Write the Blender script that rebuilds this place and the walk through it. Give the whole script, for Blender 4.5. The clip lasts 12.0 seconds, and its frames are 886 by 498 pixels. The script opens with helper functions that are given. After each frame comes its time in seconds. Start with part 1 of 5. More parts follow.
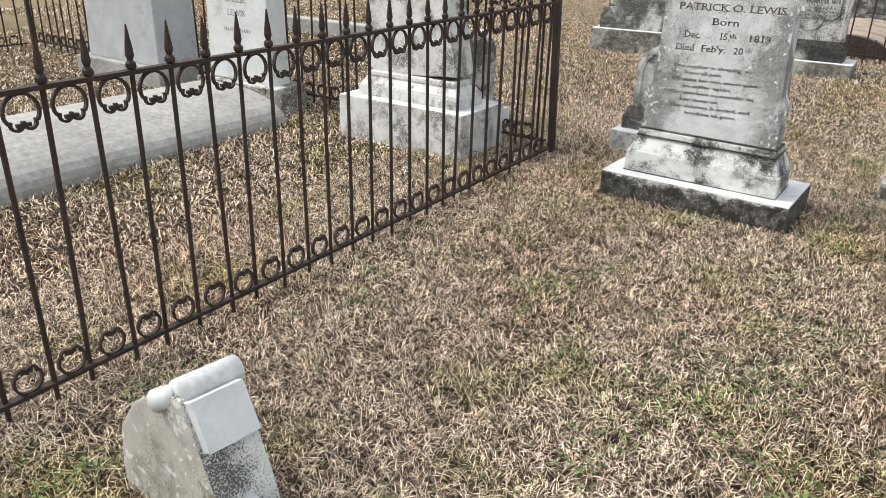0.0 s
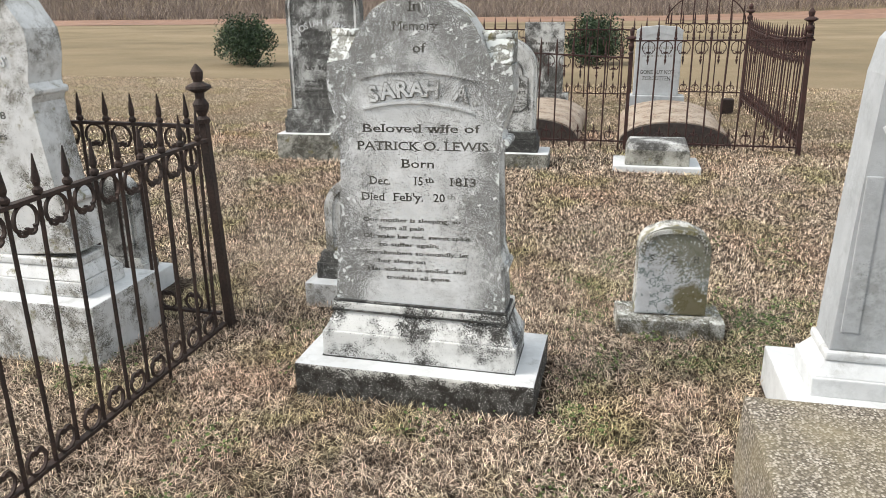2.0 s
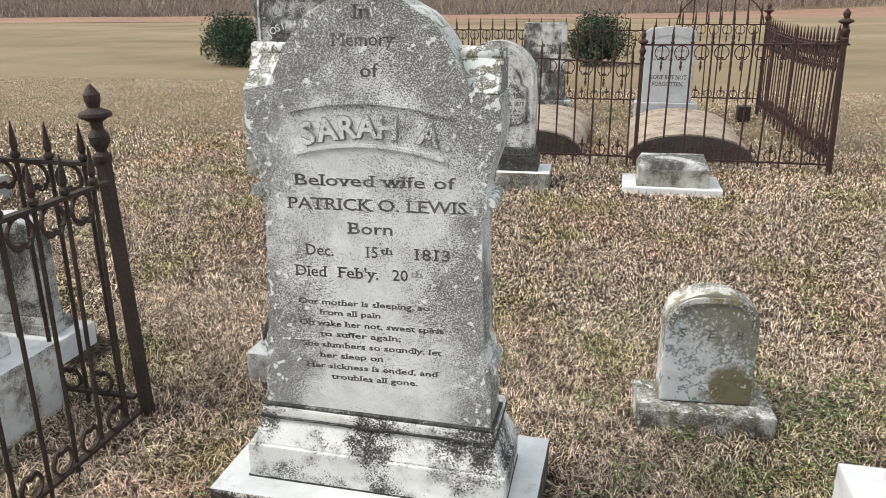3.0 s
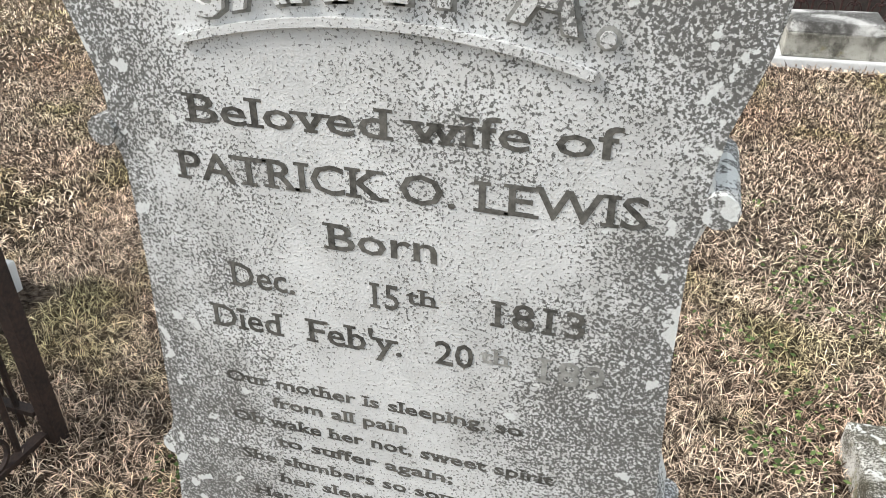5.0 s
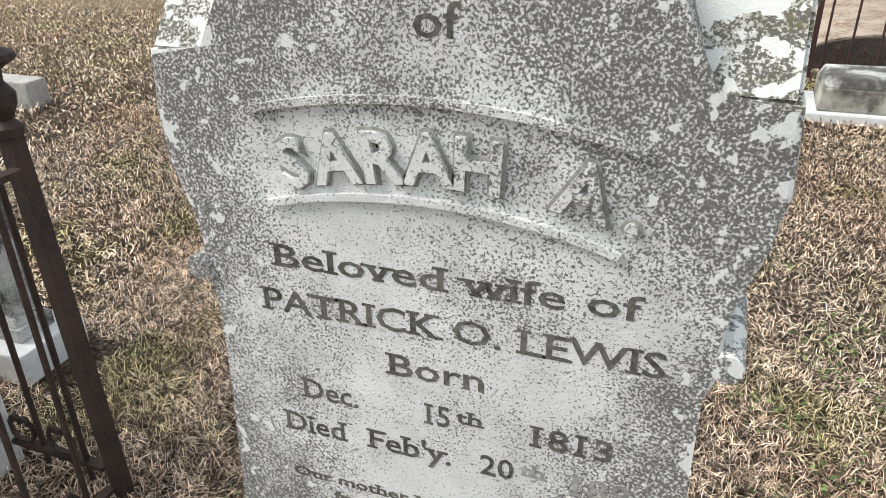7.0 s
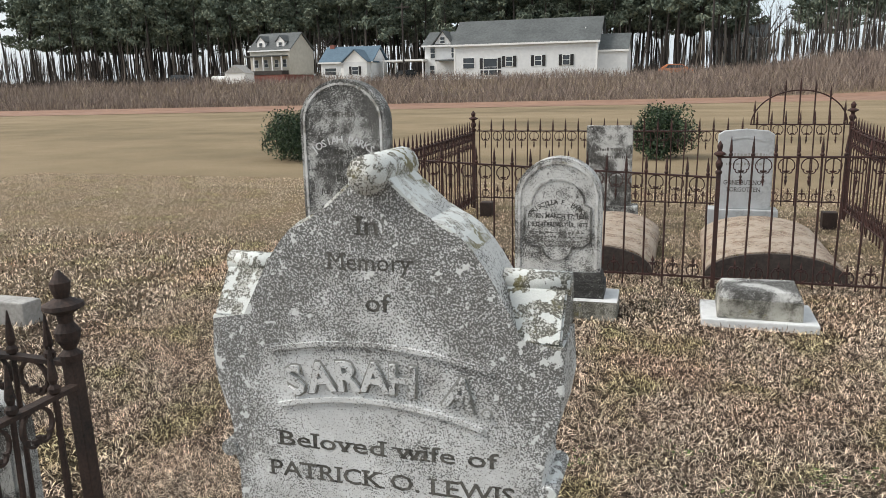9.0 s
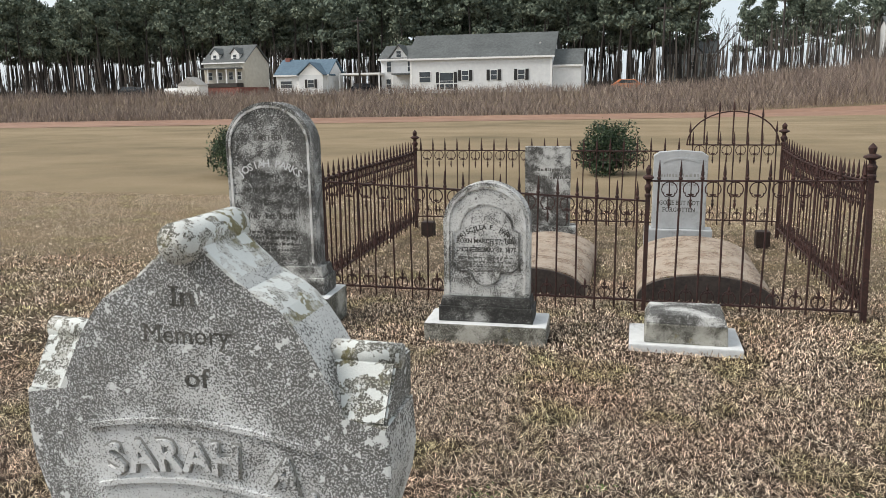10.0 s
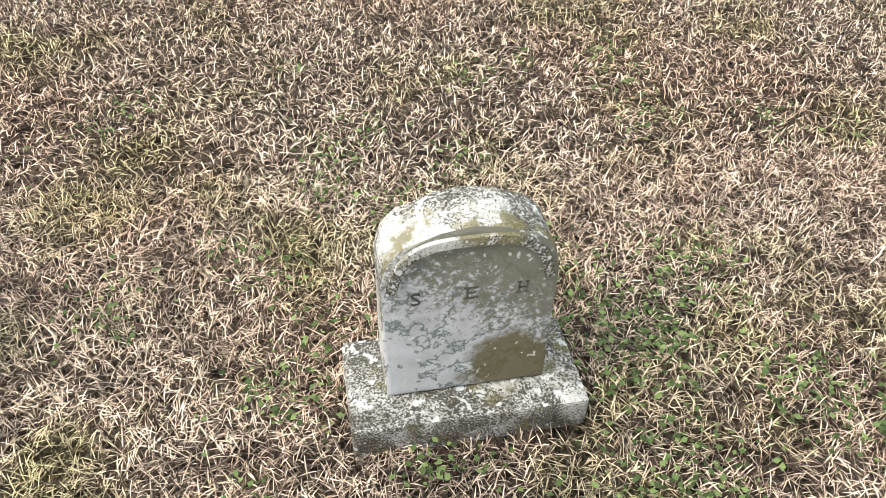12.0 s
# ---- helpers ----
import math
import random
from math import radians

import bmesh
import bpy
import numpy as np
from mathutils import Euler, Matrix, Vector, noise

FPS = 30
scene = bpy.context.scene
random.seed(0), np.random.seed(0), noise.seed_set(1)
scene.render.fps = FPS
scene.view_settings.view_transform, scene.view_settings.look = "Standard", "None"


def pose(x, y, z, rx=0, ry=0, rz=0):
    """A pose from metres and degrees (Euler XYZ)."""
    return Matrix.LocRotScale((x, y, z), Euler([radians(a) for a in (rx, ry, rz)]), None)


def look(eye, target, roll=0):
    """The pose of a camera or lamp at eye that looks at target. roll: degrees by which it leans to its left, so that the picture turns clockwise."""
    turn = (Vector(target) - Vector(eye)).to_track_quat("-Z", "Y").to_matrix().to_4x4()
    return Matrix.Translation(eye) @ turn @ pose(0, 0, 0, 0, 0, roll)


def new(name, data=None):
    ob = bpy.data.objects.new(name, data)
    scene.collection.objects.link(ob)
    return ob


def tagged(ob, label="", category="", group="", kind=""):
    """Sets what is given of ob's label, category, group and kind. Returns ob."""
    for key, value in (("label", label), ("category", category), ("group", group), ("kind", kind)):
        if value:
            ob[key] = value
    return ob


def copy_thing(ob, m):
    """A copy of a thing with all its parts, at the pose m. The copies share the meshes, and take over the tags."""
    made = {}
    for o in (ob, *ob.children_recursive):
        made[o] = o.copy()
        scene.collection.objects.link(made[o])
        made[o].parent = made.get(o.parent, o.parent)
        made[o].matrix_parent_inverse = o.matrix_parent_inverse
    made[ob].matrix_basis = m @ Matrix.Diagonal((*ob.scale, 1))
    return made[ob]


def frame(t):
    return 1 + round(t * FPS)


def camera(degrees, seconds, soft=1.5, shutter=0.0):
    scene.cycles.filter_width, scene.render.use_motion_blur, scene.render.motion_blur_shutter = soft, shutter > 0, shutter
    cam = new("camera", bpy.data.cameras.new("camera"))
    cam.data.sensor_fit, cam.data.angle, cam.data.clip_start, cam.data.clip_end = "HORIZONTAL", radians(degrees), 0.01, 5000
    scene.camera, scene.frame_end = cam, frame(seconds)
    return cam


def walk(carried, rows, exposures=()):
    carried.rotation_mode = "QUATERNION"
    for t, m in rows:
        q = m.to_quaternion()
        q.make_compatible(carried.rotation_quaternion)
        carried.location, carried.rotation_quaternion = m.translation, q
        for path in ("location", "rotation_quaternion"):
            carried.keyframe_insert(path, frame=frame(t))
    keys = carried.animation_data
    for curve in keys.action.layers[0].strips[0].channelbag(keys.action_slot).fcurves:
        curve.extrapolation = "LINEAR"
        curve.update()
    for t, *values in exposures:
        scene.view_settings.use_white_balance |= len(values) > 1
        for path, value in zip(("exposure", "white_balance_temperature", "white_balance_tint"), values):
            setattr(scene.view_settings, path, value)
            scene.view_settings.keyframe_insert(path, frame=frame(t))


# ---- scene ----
cam = camera(60.6, 12.0, soft=0.5)
PATH = [
    (0, (-0.008, 0.085, 1.387), (-1.035, 1.6, 0.582), 1.3),
    (0.2, (-0.067, 0.145, 1.403), (-0.894, 1.787, 0.617), 1.5),
    (0.4, (-0.07, 0.245, 1.432), (-0.772, 1.961, 0.681), 1.0),
    (0.5, (-0.081, 0.301, 1.441), (-0.731, 2.05, 0.72), 0.7),
    (1, (-0.125, 0.594, 1.483), (-0.667, 2.413, 0.856), -0.3),
    (1.5, (-0.236, 0.932, 1.489), (-0.713, 2.771, 0.864), -0.8),
    (2, (-0.326, 1.326, 1.526), (-0.753, 3.178, 0.903), -0.4),
    (2.2, (-0.346, 1.503, 1.512), (-0.761, 3.359, 0.893), -0.2),
    (2.5, (-0.338, 1.778, 1.545), (-0.758, 3.632, 0.921), -0.2),
    (3, (-0.411, 2.181, 1.541), (-0.839, 4.031, 0.911), -0.3),
    (3.2, (-0.466, 2.361, 1.549), (-0.897, 4.207, 0.911), -0.3),
    (4.8, (-0.747, 3.413, 1.358), (-1.308, 5.076, 0.399), -0.8),
    (5, (-0.777, 3.447, 1.326), (-1.319, 5.103, 0.344), -0.6),
    (5.5, (-0.79, 3.491, 1.289), (-1.344, 5.128, 0.282), -0.5),
    (6, (-0.785, 3.503, 1.293), (-1.357, 5.109, 0.247), -0.9),
    (6.5, (-0.779, 3.466, 1.391), (-1.385, 5.06, 0.345), -1.2),
    (7, (-0.773, 3.39, 1.506), (-1.412, 5.046, 0.586), -1.2),
    (7.5, (-0.743, 3.288, 1.592), (-1.404, 5.004, 0.806), -1.1),
    (7.7, (-0.725, 3.244, 1.625), (-1.399, 4.982, 0.9), -1.2),
    (9.3, (-0.472, 2.818, 1.81), (-1.038, 4.692, 1.402), -1.2),
    (9.5, (-0.44, 2.822, 1.838), (-0.989, 4.701, 1.431), -1.2),
    (10, (-0.32, 3.004, 1.839), (-0.811, 4.901, 1.443), -0.8),
    (10.5, (-0.292, 3.258, 1.755), (-0.614, 5.176, 1.288), 0.0),
    (10.8, (-0.283, 3.426, 1.672), (-0.416, 5.313, 1.024), 0.4),
    (11, (-0.295, 3.531, 1.616), (-0.304, 5.374, 0.838), 1.2),
    (11.5, (-0.247, 3.751, 1.51), (-0.125, 5.409, 0.399), 0.9),
    (12, (-0.173, 3.963, 1.372), (-0.018, 5.413, 0.004), 0.7),
]
walk(cam, [(t, look(eye, target, roll)) for t, eye, target, roll in PATH],
     exposures=[(0.0, 0.3), (3.0, 0.25), (5.0, 0.35), (6.5, 0.35), (7.7, 0.2), (9.3, -0.05), (10.5, 0.0), (11.0, 0.3), (12.0, 0.5)])

# ---- world and light: overcast winter afternoon ----
world = bpy.data.worlds.new("sky")
scene.world = world
world.use_nodes = True
wt = world.node_tree
bg = wt.nodes["Background"]
sky = wt.nodes.new("ShaderNodeTexSky")
sky.sky_type = "NISHITA"
sky.sun_disc = False
SUN_ELEV, SUN_AZ = radians(46), radians(250)
sky.sun_elevation, sky.sun_rotation = SUN_ELEV, SUN_AZ
sky.air_density, sky.dust_density = 1.0, 4.0
cloud = wt.nodes.new("ShaderNodeTexNoise")
cloud.inputs["Scale"].default_value = 2.2
cloud.inputs["Detail"].default_value = 5
cramp = wt.nodes.new("ShaderNodeValToRGB")
cramp.color_ramp.elements[0].position, cramp.color_ramp.elements[0].color = 0.35, (5.6, 6.4, 7.0, 1)
cramp.color_ramp.elements[1].position, cramp.color_ramp.elements[1].color = 0.65, (7.4, 7.5, 7.5, 1)
wmix = wt.nodes.new("ShaderNodeMix")
wmix.data_type = "RGBA"
wmix.inputs[0].default_value = 0.8
wt.links.new(cloud.outputs["Fac"], cramp.inputs["Fac"])
wt.links.new(sky.outputs["Color"], wmix.inputs[6])
wt.links.new(cramp.outputs["Color"], wmix.inputs[7])
wt.links.new(wmix.outputs[2], bg.inputs["Color"])
bg.inputs["Strength"].default_value = 0.15
sun = bpy.data.lights.new("sun", "SUN")
sun.energy, sun.angle, sun.color = 3.2, radians(22), (1.0, 0.96, 0.9)
sun_ob = new("sun", sun)
sun_ob.matrix_world = look((-22, -9, 25), (0, 0, 0))

# ---- materials ----


def nodes_of(name):
    m = bpy.data.materials.new(name)
    m.use_nodes = True
    nt = m.node_tree
    return m, nt, nt.nodes["Principled BSDF"]


def tex_noise(nt, vec, scale, detail=4.0, rough=0.55):
    n = nt.nodes.new("ShaderNodeTexNoise")
    n.inputs["Scale"].default_value = scale
    n.inputs["Detail"].default_value = detail
    n.inputs["Roughness"].default_value = rough
    nt.links.new(vec, n.inputs["Vector"])
    return n.outputs["Fac"]


def ramp(nt, fac, stops):
    r = nt.nodes.new("ShaderNodeValToRGB")
    e = r.color_ramp.elements
    for i, (p, c) in enumerate(stops):
        el = e[i] if i < 2 else e.new(p)
        el.position = p
        el.color = (*c, 1) if len(c) == 3 else (c[0], c[0], c[0], 1)
    nt.links.new(fac, r.inputs["Fac"])
    return r.outputs["Color"]


def mixc(nt, fac, a, b, mode="MIX"):
    m = nt.nodes.new("ShaderNodeMix")
    m.data_type, m.blend_type = "RGBA", mode
    for sock, v in ((m.inputs[0], fac), (m.inputs[6], a), (m.inputs[7], b)):
        if isinstance(v, (int, float)):
            sock.default_value = v
        elif isinstance(v, tuple):
            sock.default_value = (*v, 1)
        else:
            nt.links.new(v, sock)
    return m.outputs[2]


def mathn(nt, op, a, b=0.0):
    m = nt.nodes.new("ShaderNodeMath")
    m.operation = op
    for sock, v in ((m.inputs[0], a), (m.inputs[1], b)):
        if isinstance(v, (int, float)):
            sock.default_value = v
        else:
            nt.links.new(v, sock)
    return m.outputs[0]


def bump(nt, bsdf, height, strength, dist):
    b = nt.nodes.new("ShaderNodeBump")
    b.inputs["Strength"].default_value, b.inputs["Distance"].default_value = strength, dist
    nt.links.new(height, b.inputs["Height"])
    nt.links.new(b.outputs["Normal"], bsdf.inputs["Normal"])


def position(nt):
    return nt.nodes.new("ShaderNodeNewGeometry").outputs["Position"]


def stone(name, pale, grime, speck_lo, speck_hi, stain_lo=0.55, lichen=0.0, moss=0.0, creep=None, soak=0.75, grain=260, crisp=20.0, tide=None):
    """Weathered stone: pale body, large dark stains, fine black speckle where the stain lies, lichen rosettes, moss."""
    m, nt, b = nodes_of(name)
    p = position(nt)
    body = ramp(nt, tex_noise(nt, p, 7, 5), [(0.3, tuple(c * 0.82 for c in pale)), (0.7, pale)])
    vein = ramp(nt, tex_noise(nt, p, 3.1, 8, 0.7), [(0.46, (0.0,)), (0.5, (0.25,)), (0.54, (0.0,))])
    col = mixc(nt, vein, body, tuple(c * 0.6 for c in pale))
    big = tex_noise(nt, p, 4.2, 6, 0.62)
    if creep:
        # lichen has crept in from the rim of the tablet: (middle x, half width, crown height)
        sx = nt.nodes.new("ShaderNodeSeparateXYZ")
        nt.links.new(p, sx.inputs[0])
        off = mathn(nt, "POWER", mathn(nt, "MULTIPLY", mathn(nt, "ABSOLUTE", mathn(nt, "SUBTRACT", sx.outputs[0], creep[0])), 1.0 / creep[1]), 2.0)
        up = mathn(nt, "MAXIMUM", mathn(nt, "MULTIPLY", mathn(nt, "SUBTRACT", sx.outputs[2], creep[2]), 0.7), 0.0)
        big = mathn(nt, "ADD", mathn(nt, "MULTIPLY", big, 0.6), mathn(nt, "ADD", mathn(nt, "ADD", mathn(nt, "MULTIPLY", off, 0.20), mathn(nt, "MULTIPLY", up, 0.95)), 0.14))
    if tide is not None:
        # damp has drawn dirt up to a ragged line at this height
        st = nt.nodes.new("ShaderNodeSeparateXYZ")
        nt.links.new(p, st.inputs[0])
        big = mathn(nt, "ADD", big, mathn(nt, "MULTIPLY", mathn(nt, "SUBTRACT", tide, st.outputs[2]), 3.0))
    region = ramp(nt, big, [(stain_lo - 0.08, (0.0,)), (stain_lo + 0.09, (1.0,))])
    stain = ramp(nt, tex_noise(nt, p, 22, 8, 0.72), [(0.45, (0.0,)), (0.56, (soak,))])
    col = mixc(nt, mathn(nt, "MULTIPLY", region, stain), col, grime)
    fine = tex_noise(nt, p, grain, 3, 0.7)
    thr = mathn(nt, "ADD", mathn(nt, "MULTIPLY", region, speck_hi - speck_lo), speck_lo)
    dot = mathn(nt, "MULTIPLY", mathn(nt, "SUBTRACT", mathn(nt, "ADD", fine, thr), 1.0), crisp)
    dotc = nt.nodes.new("ShaderNodeClamp")
    nt.links.new(dot, dotc.inputs[0])
    col = mixc(nt, mathn(nt, "MULTIPLY", dotc.outputs[0], 0.92), col, tuple(c * 0.3 for c in grime))
    if moss:
        mo = ramp(nt, tex_noise(nt, p, 9, 5, 0.7), [(0.62 - moss * 0.1, (0.0,)), (0.7 - moss * 0.1, (0.8,))])
        col = mixc(nt, mo, col, (0.16, 0.14, 0.05))
    if lichen:
        li = ramp(nt, tex_noise(nt, p, 34, 4, 0.55), [(0.66 - lichen * 0.1, (0.0,)), (0.675 - lichen * 0.1, (0.9,))])
        col = mixc(nt, li, col, (0.62, 0.64, 0.62))
    if creep:
        ring = mathn(nt, "ADD", tex_noise(nt, p, 38, 4, 0.55), mathn(nt, "ADD", mathn(nt, "MULTIPLY", off, 0.15), mathn(nt, "MULTIPLY", up, 0.34)))
        col = mixc(nt, ramp(nt, ring, [(0.715, (0.0,)), (0.73, (0.9,))]), col, (0.68, 0.70, 0.69))
    nt.links.new(col, b.inputs["Base Color"])
    b.inputs["Roughness"].default_value = 0.85
    bump(nt, b, mathn(nt, "ADD", fine, mathn(nt, "MULTIPLY", big, 2.0)), 0.55, 0.0035)
    return m


def plain(name, lo, hi, scale, rough=0.8, bumpy=0.2, metal=0.0, dist=0.003):
    m, nt, b = nodes_of(name)
    p = position(nt)
    n = tex_noise(nt, p, scale, 6, 0.6)
    n2 = tex_noise(nt, p, scale * 0.13, 3)
    col = ramp(nt, mathn(nt, "ADD", mathn(nt, "MULTIPLY", n, 0.6), mathn(nt, "MULTIPLY", n2, 0.4)), [(0.35, lo), (0.65, hi)])
    nt.links.new(col, b.inputs["Base Color"])
    b.inputs["Roughness"].default_value, b.inputs["Metallic"].default_value = rough, metal
    bump(nt, b, n, bumpy, dist)
    return m


M_SPECK = stone("speckled_marble", (0.70, 0.71, 0.71), (0.30, 0.295, 0.275), 0.40, 0.575, 0.505, creep=(-1.06, 0.36, 1.15), soak=0.55, grain=280, crisp=16.0)
M_CAP = stone("lichened_marble", (0.60, 0.60, 0.57), (0.24, 0.23, 0.18), 0.42, 0.56, 0.48, 1.5, 0.9)
M_CAPFRONT = stone("speckled_crown", (0.60, 0.60, 0.58), (0.19, 0.18, 0.15), 0.42, 0.58, 0.36, 0.35, 0.25)
M_WHITE = stone("white_marble", (0.68, 0.69, 0.69), (0.22, 0.21, 0.18), 0.28, 0.46, 0.62)
M_BASE = stone("grimy_marble_base", (0.72, 0.72, 0.70), (0.04, 0.037, 0.03), 0.36, 0.58, 0.50, soak=0.9, grain=170)
M_OLD = stone("dark_weathered_marble", (0.56, 0.56, 0.54), (0.085, 0.08, 0.07), 0.42, 0.62, 0.46)
M_SMALL = stone("mossy_small_marble", (0.62, 0.61, 0.57), (0.11, 0.10, 0.06), 0.38, 0.56, 0.46, 0.5, 0.6, soak=0.7, grain=200)
M_BLACK = stone("blackened_marble", (0.40, 0.40, 0.38), (0.03, 0.028, 0.024), 0.45, 0.64, 0.38)
M_MOSSFACE = stone("mossy_dark_face", (0.60, 0.59, 0.56), (0.12, 0.105, 0.06), 0.42, 0.58, 0.47, 0.15, 0.8)
M_STAINED = stone("stained_white_marble", (0.70, 0.70, 0.69), (0.20, 0.18, 0.14), 0.34, 0.53, 0.50, 0.0, 0.2)
M_PALEOLD = stone("pale_weathered_marble", (0.64, 0.64, 0.62), (0.10, 0.096, 0.084), 0.44, 0.57, 0.52, soak=0.55, grain=120)
M_DARKOLD = stone("black_lichened_marble", (0.56, 0.56, 0.54), (0.085, 0.082, 0.072), 0.46, 0.60, 0.46, soak=0.6, grain=120)
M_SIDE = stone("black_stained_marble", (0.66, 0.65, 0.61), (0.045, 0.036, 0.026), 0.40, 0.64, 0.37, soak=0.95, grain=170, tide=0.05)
M_DAMP = stone("damp_green_grey_stone", (0.46, 0.45, 0.40), (0.085, 0.08, 0.055), 0.40, 0.56, 0.45, 0.0, 0.2, soak=0.75)
M_FLANK = stone("black_flecked_white_marble", (0.62, 0.62, 0.60), (0.16, 0.15, 0.13), 0.42, 0.58, 0.50, soak=0.5, grain=210)
M_GREY = stone("blue_grey_marble", (0.44, 0.453, 0.463), (0.24, 0.25, 0.24), 0.25, 0.40, 0.60)
M_BROKEN = stone("buff_broken_stone", (0.50, 0.48, 0.43), (0.22, 0.19, 0.13), 0.30, 0.46, 0.5, 0.6, 0.25)
M_TOMB = stone("stained_tomb_plaster", (0.40, 0.33, 0.26), (0.19, 0.11, 0.065), 0.34, 0.48, 0.48, 0.0, 0.15, soak=0.8, grain=90)
# vault ends: dark brick with their shade put into the colour
M_BRICKEND = plain("shaded_tomb_end", (0.030, 0.024, 0.022), (0.075, 0.058, 0.05), 40)
# flat letters: the dark colour holds the shade of the cuts besides dirt
M_LETTER = plain("dirty_shaded_lettering", (0.02, 0.019, 0.016), (0.15, 0.145, 0.13), 120, 0.9)
M_LETTERPALE = plain("faded_lettering", (0.16, 0.16, 0.15), (0.36, 0.36, 0.34), 160, 0.9)
M_INK = plain("black_lettering", (0.02, 0.02, 0.018), (0.06, 0.058, 0.05), 160, 0.9)
M_IRON = plain("rusted_iron", (0.014, 0.011, 0.010), (0.058, 0.034, 0.026), 90, 0.75, 0.5, 0.25, 0.002)
M_RUST = plain("red_rusted_iron", (0.018, 0.012, 0.011), (0.075, 0.031, 0.025), 60, 0.8, 0.4, 0.2, 0.002)


def veined_face():
    """Face of the small footstone: clean grey marble with dark veins below, dark lichen above, an olive moss patch at one foot."""
    m, nt, b = nodes_of("veined_mossy_face")
    p = position(nt)
    sep = nt.nodes.new("ShaderNodeSeparateXYZ")
    nt.links.new(p, sep.inputs[0])
    col = ramp(nt, tex_noise(nt, p, 14, 5), [(0.3, (0.40, 0.40, 0.41)), (0.7, (0.60, 0.61, 0.63))])
    warp = tex_noise(nt, p, 9, 7, 0.68)
    vein = ramp(nt, warp, [(0.465, (0.0,)), (0.495, (0.95,)), (0.525, (0.0,))])
    col = mixc(nt, vein, col, (0.06, 0.10, 0.085))
    up = mathn(nt, "MULTIPLY", mathn(nt, "SUBTRACT", sep.outputs[2], 0.24), 1.0)
    side = mathn(nt, "MULTIPLY", sep.outputs[0], 0.7)
    dark = mathn(nt, "ADD", tex_noise(nt, p, 70, 6, 0.75), mathn(nt, "ADD", up, side))
    col = mixc(nt, ramp(nt, dark, [(0.50, (0.0,)), (0.62, (0.9,))]), col, (0.15, 0.145, 0.10))
    spot = nt.nodes.new("ShaderNodeVectorMath")
    spot.operation = "DISTANCE"
    spot.inputs[1].default_value = (0.085, 4.94, 0.09)
    nt.links.new(p, spot.inputs[0])
    moss = mathn(nt, "ADD", mathn(nt, "MULTIPLY", spot.outputs["Value"], 3.2), mathn(nt, "MULTIPLY", warp, 0.7))
    col = mixc(nt, ramp(nt, moss, [(0.62, (0.92,)), (0.72, (0.0,))]), col, (0.12, 0.10, 0.04))
    ring = ramp(nt, tex_noise(nt, p, 60, 3, 0.5), [(0.66, (0.0,)), (0.68, (0.8,))])
    nt.links.new(mixc(nt, ring, col, (0.62, 0.63, 0.60)), b.inputs["Base Color"])
    b.inputs["Roughness"].default_value = 0.85
    bump(nt, b, dark, 0.4, 0.003)
    return m


M_FACE = veined_face()


def aggregate():
    m, nt, b = nodes_of("exposed_aggregate_concrete")
    p = position(nt)
    v = nt.nodes.new("ShaderNodeTexVoronoi")
    v.inputs["Scale"].default_value = 120
    nt.links.new(p, v.inputs["Vector"])
    peb = ramp(nt, v.outputs["Color"], [(0.15, (0.12, 0.10, 0.075)), (0.5, (0.29, 0.25, 0.20)), (0.85, (0.52, 0.47, 0.40))])
    gap = ramp(nt, v.outputs["Distance"], [(0.35, (0.0,)), (0.75, (1.0,))])
    col = mixc(nt, gap, peb, (0.075, 0.062, 0.047))
    big = ramp(nt, tex_noise(nt, p, 3.5, 5), [(0.42, (0.0,)), (0.66, (0.6,))])
    col = mixc(nt, big, col, (0.24, 0.20, 0.12))
    nt.links.new(col, b.inputs["Base Color"])
    b.inputs["Roughness"].default_value = 0.95
    bump(nt, b, v.outputs["Distance"], -0.6, 0.004)
    return m


M_AGG = aggregate()
M_CONC = plain("smooth_grey_concrete", (0.22, 0.215, 0.20), (0.40, 0.39, 0.37), 30)


def grass_colours(nt, p, rnd, gain=1.0):
    """Dormant turf: tan straw with mauve-brown, red-brown and green drifts."""
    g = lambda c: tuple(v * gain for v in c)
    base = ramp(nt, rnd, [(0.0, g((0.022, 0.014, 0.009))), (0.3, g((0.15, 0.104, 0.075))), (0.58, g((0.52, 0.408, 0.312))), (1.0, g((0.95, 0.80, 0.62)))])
    tuft = ramp(nt, tex_noise(nt, p, 13, 5, 0.75), [(0.35, (0.40,)), (0.57, (1.5,))])
    base = mixc(nt, 1.0, base, tuft, "MULTIPLY")
    red = ramp(nt, tex_noise(nt, p, 0.9, 4), [(0.46, (0.0,)), (0.70, (0.4,))])
    base = mixc(nt, red, base, mixc(nt, 1.0, base, (0.98, 0.72, 0.62), "MULTIPLY"))
    grn = ramp(nt, tex_noise(nt, p, 1.7, 5, 0.65), [(0.50, (0.0,)), (0.64, (0.65,))])
    return mixc(nt, grn, base, mixc(nt, 1.0, base, (0.62, 0.72, 0.40), "MULTIPLY"))


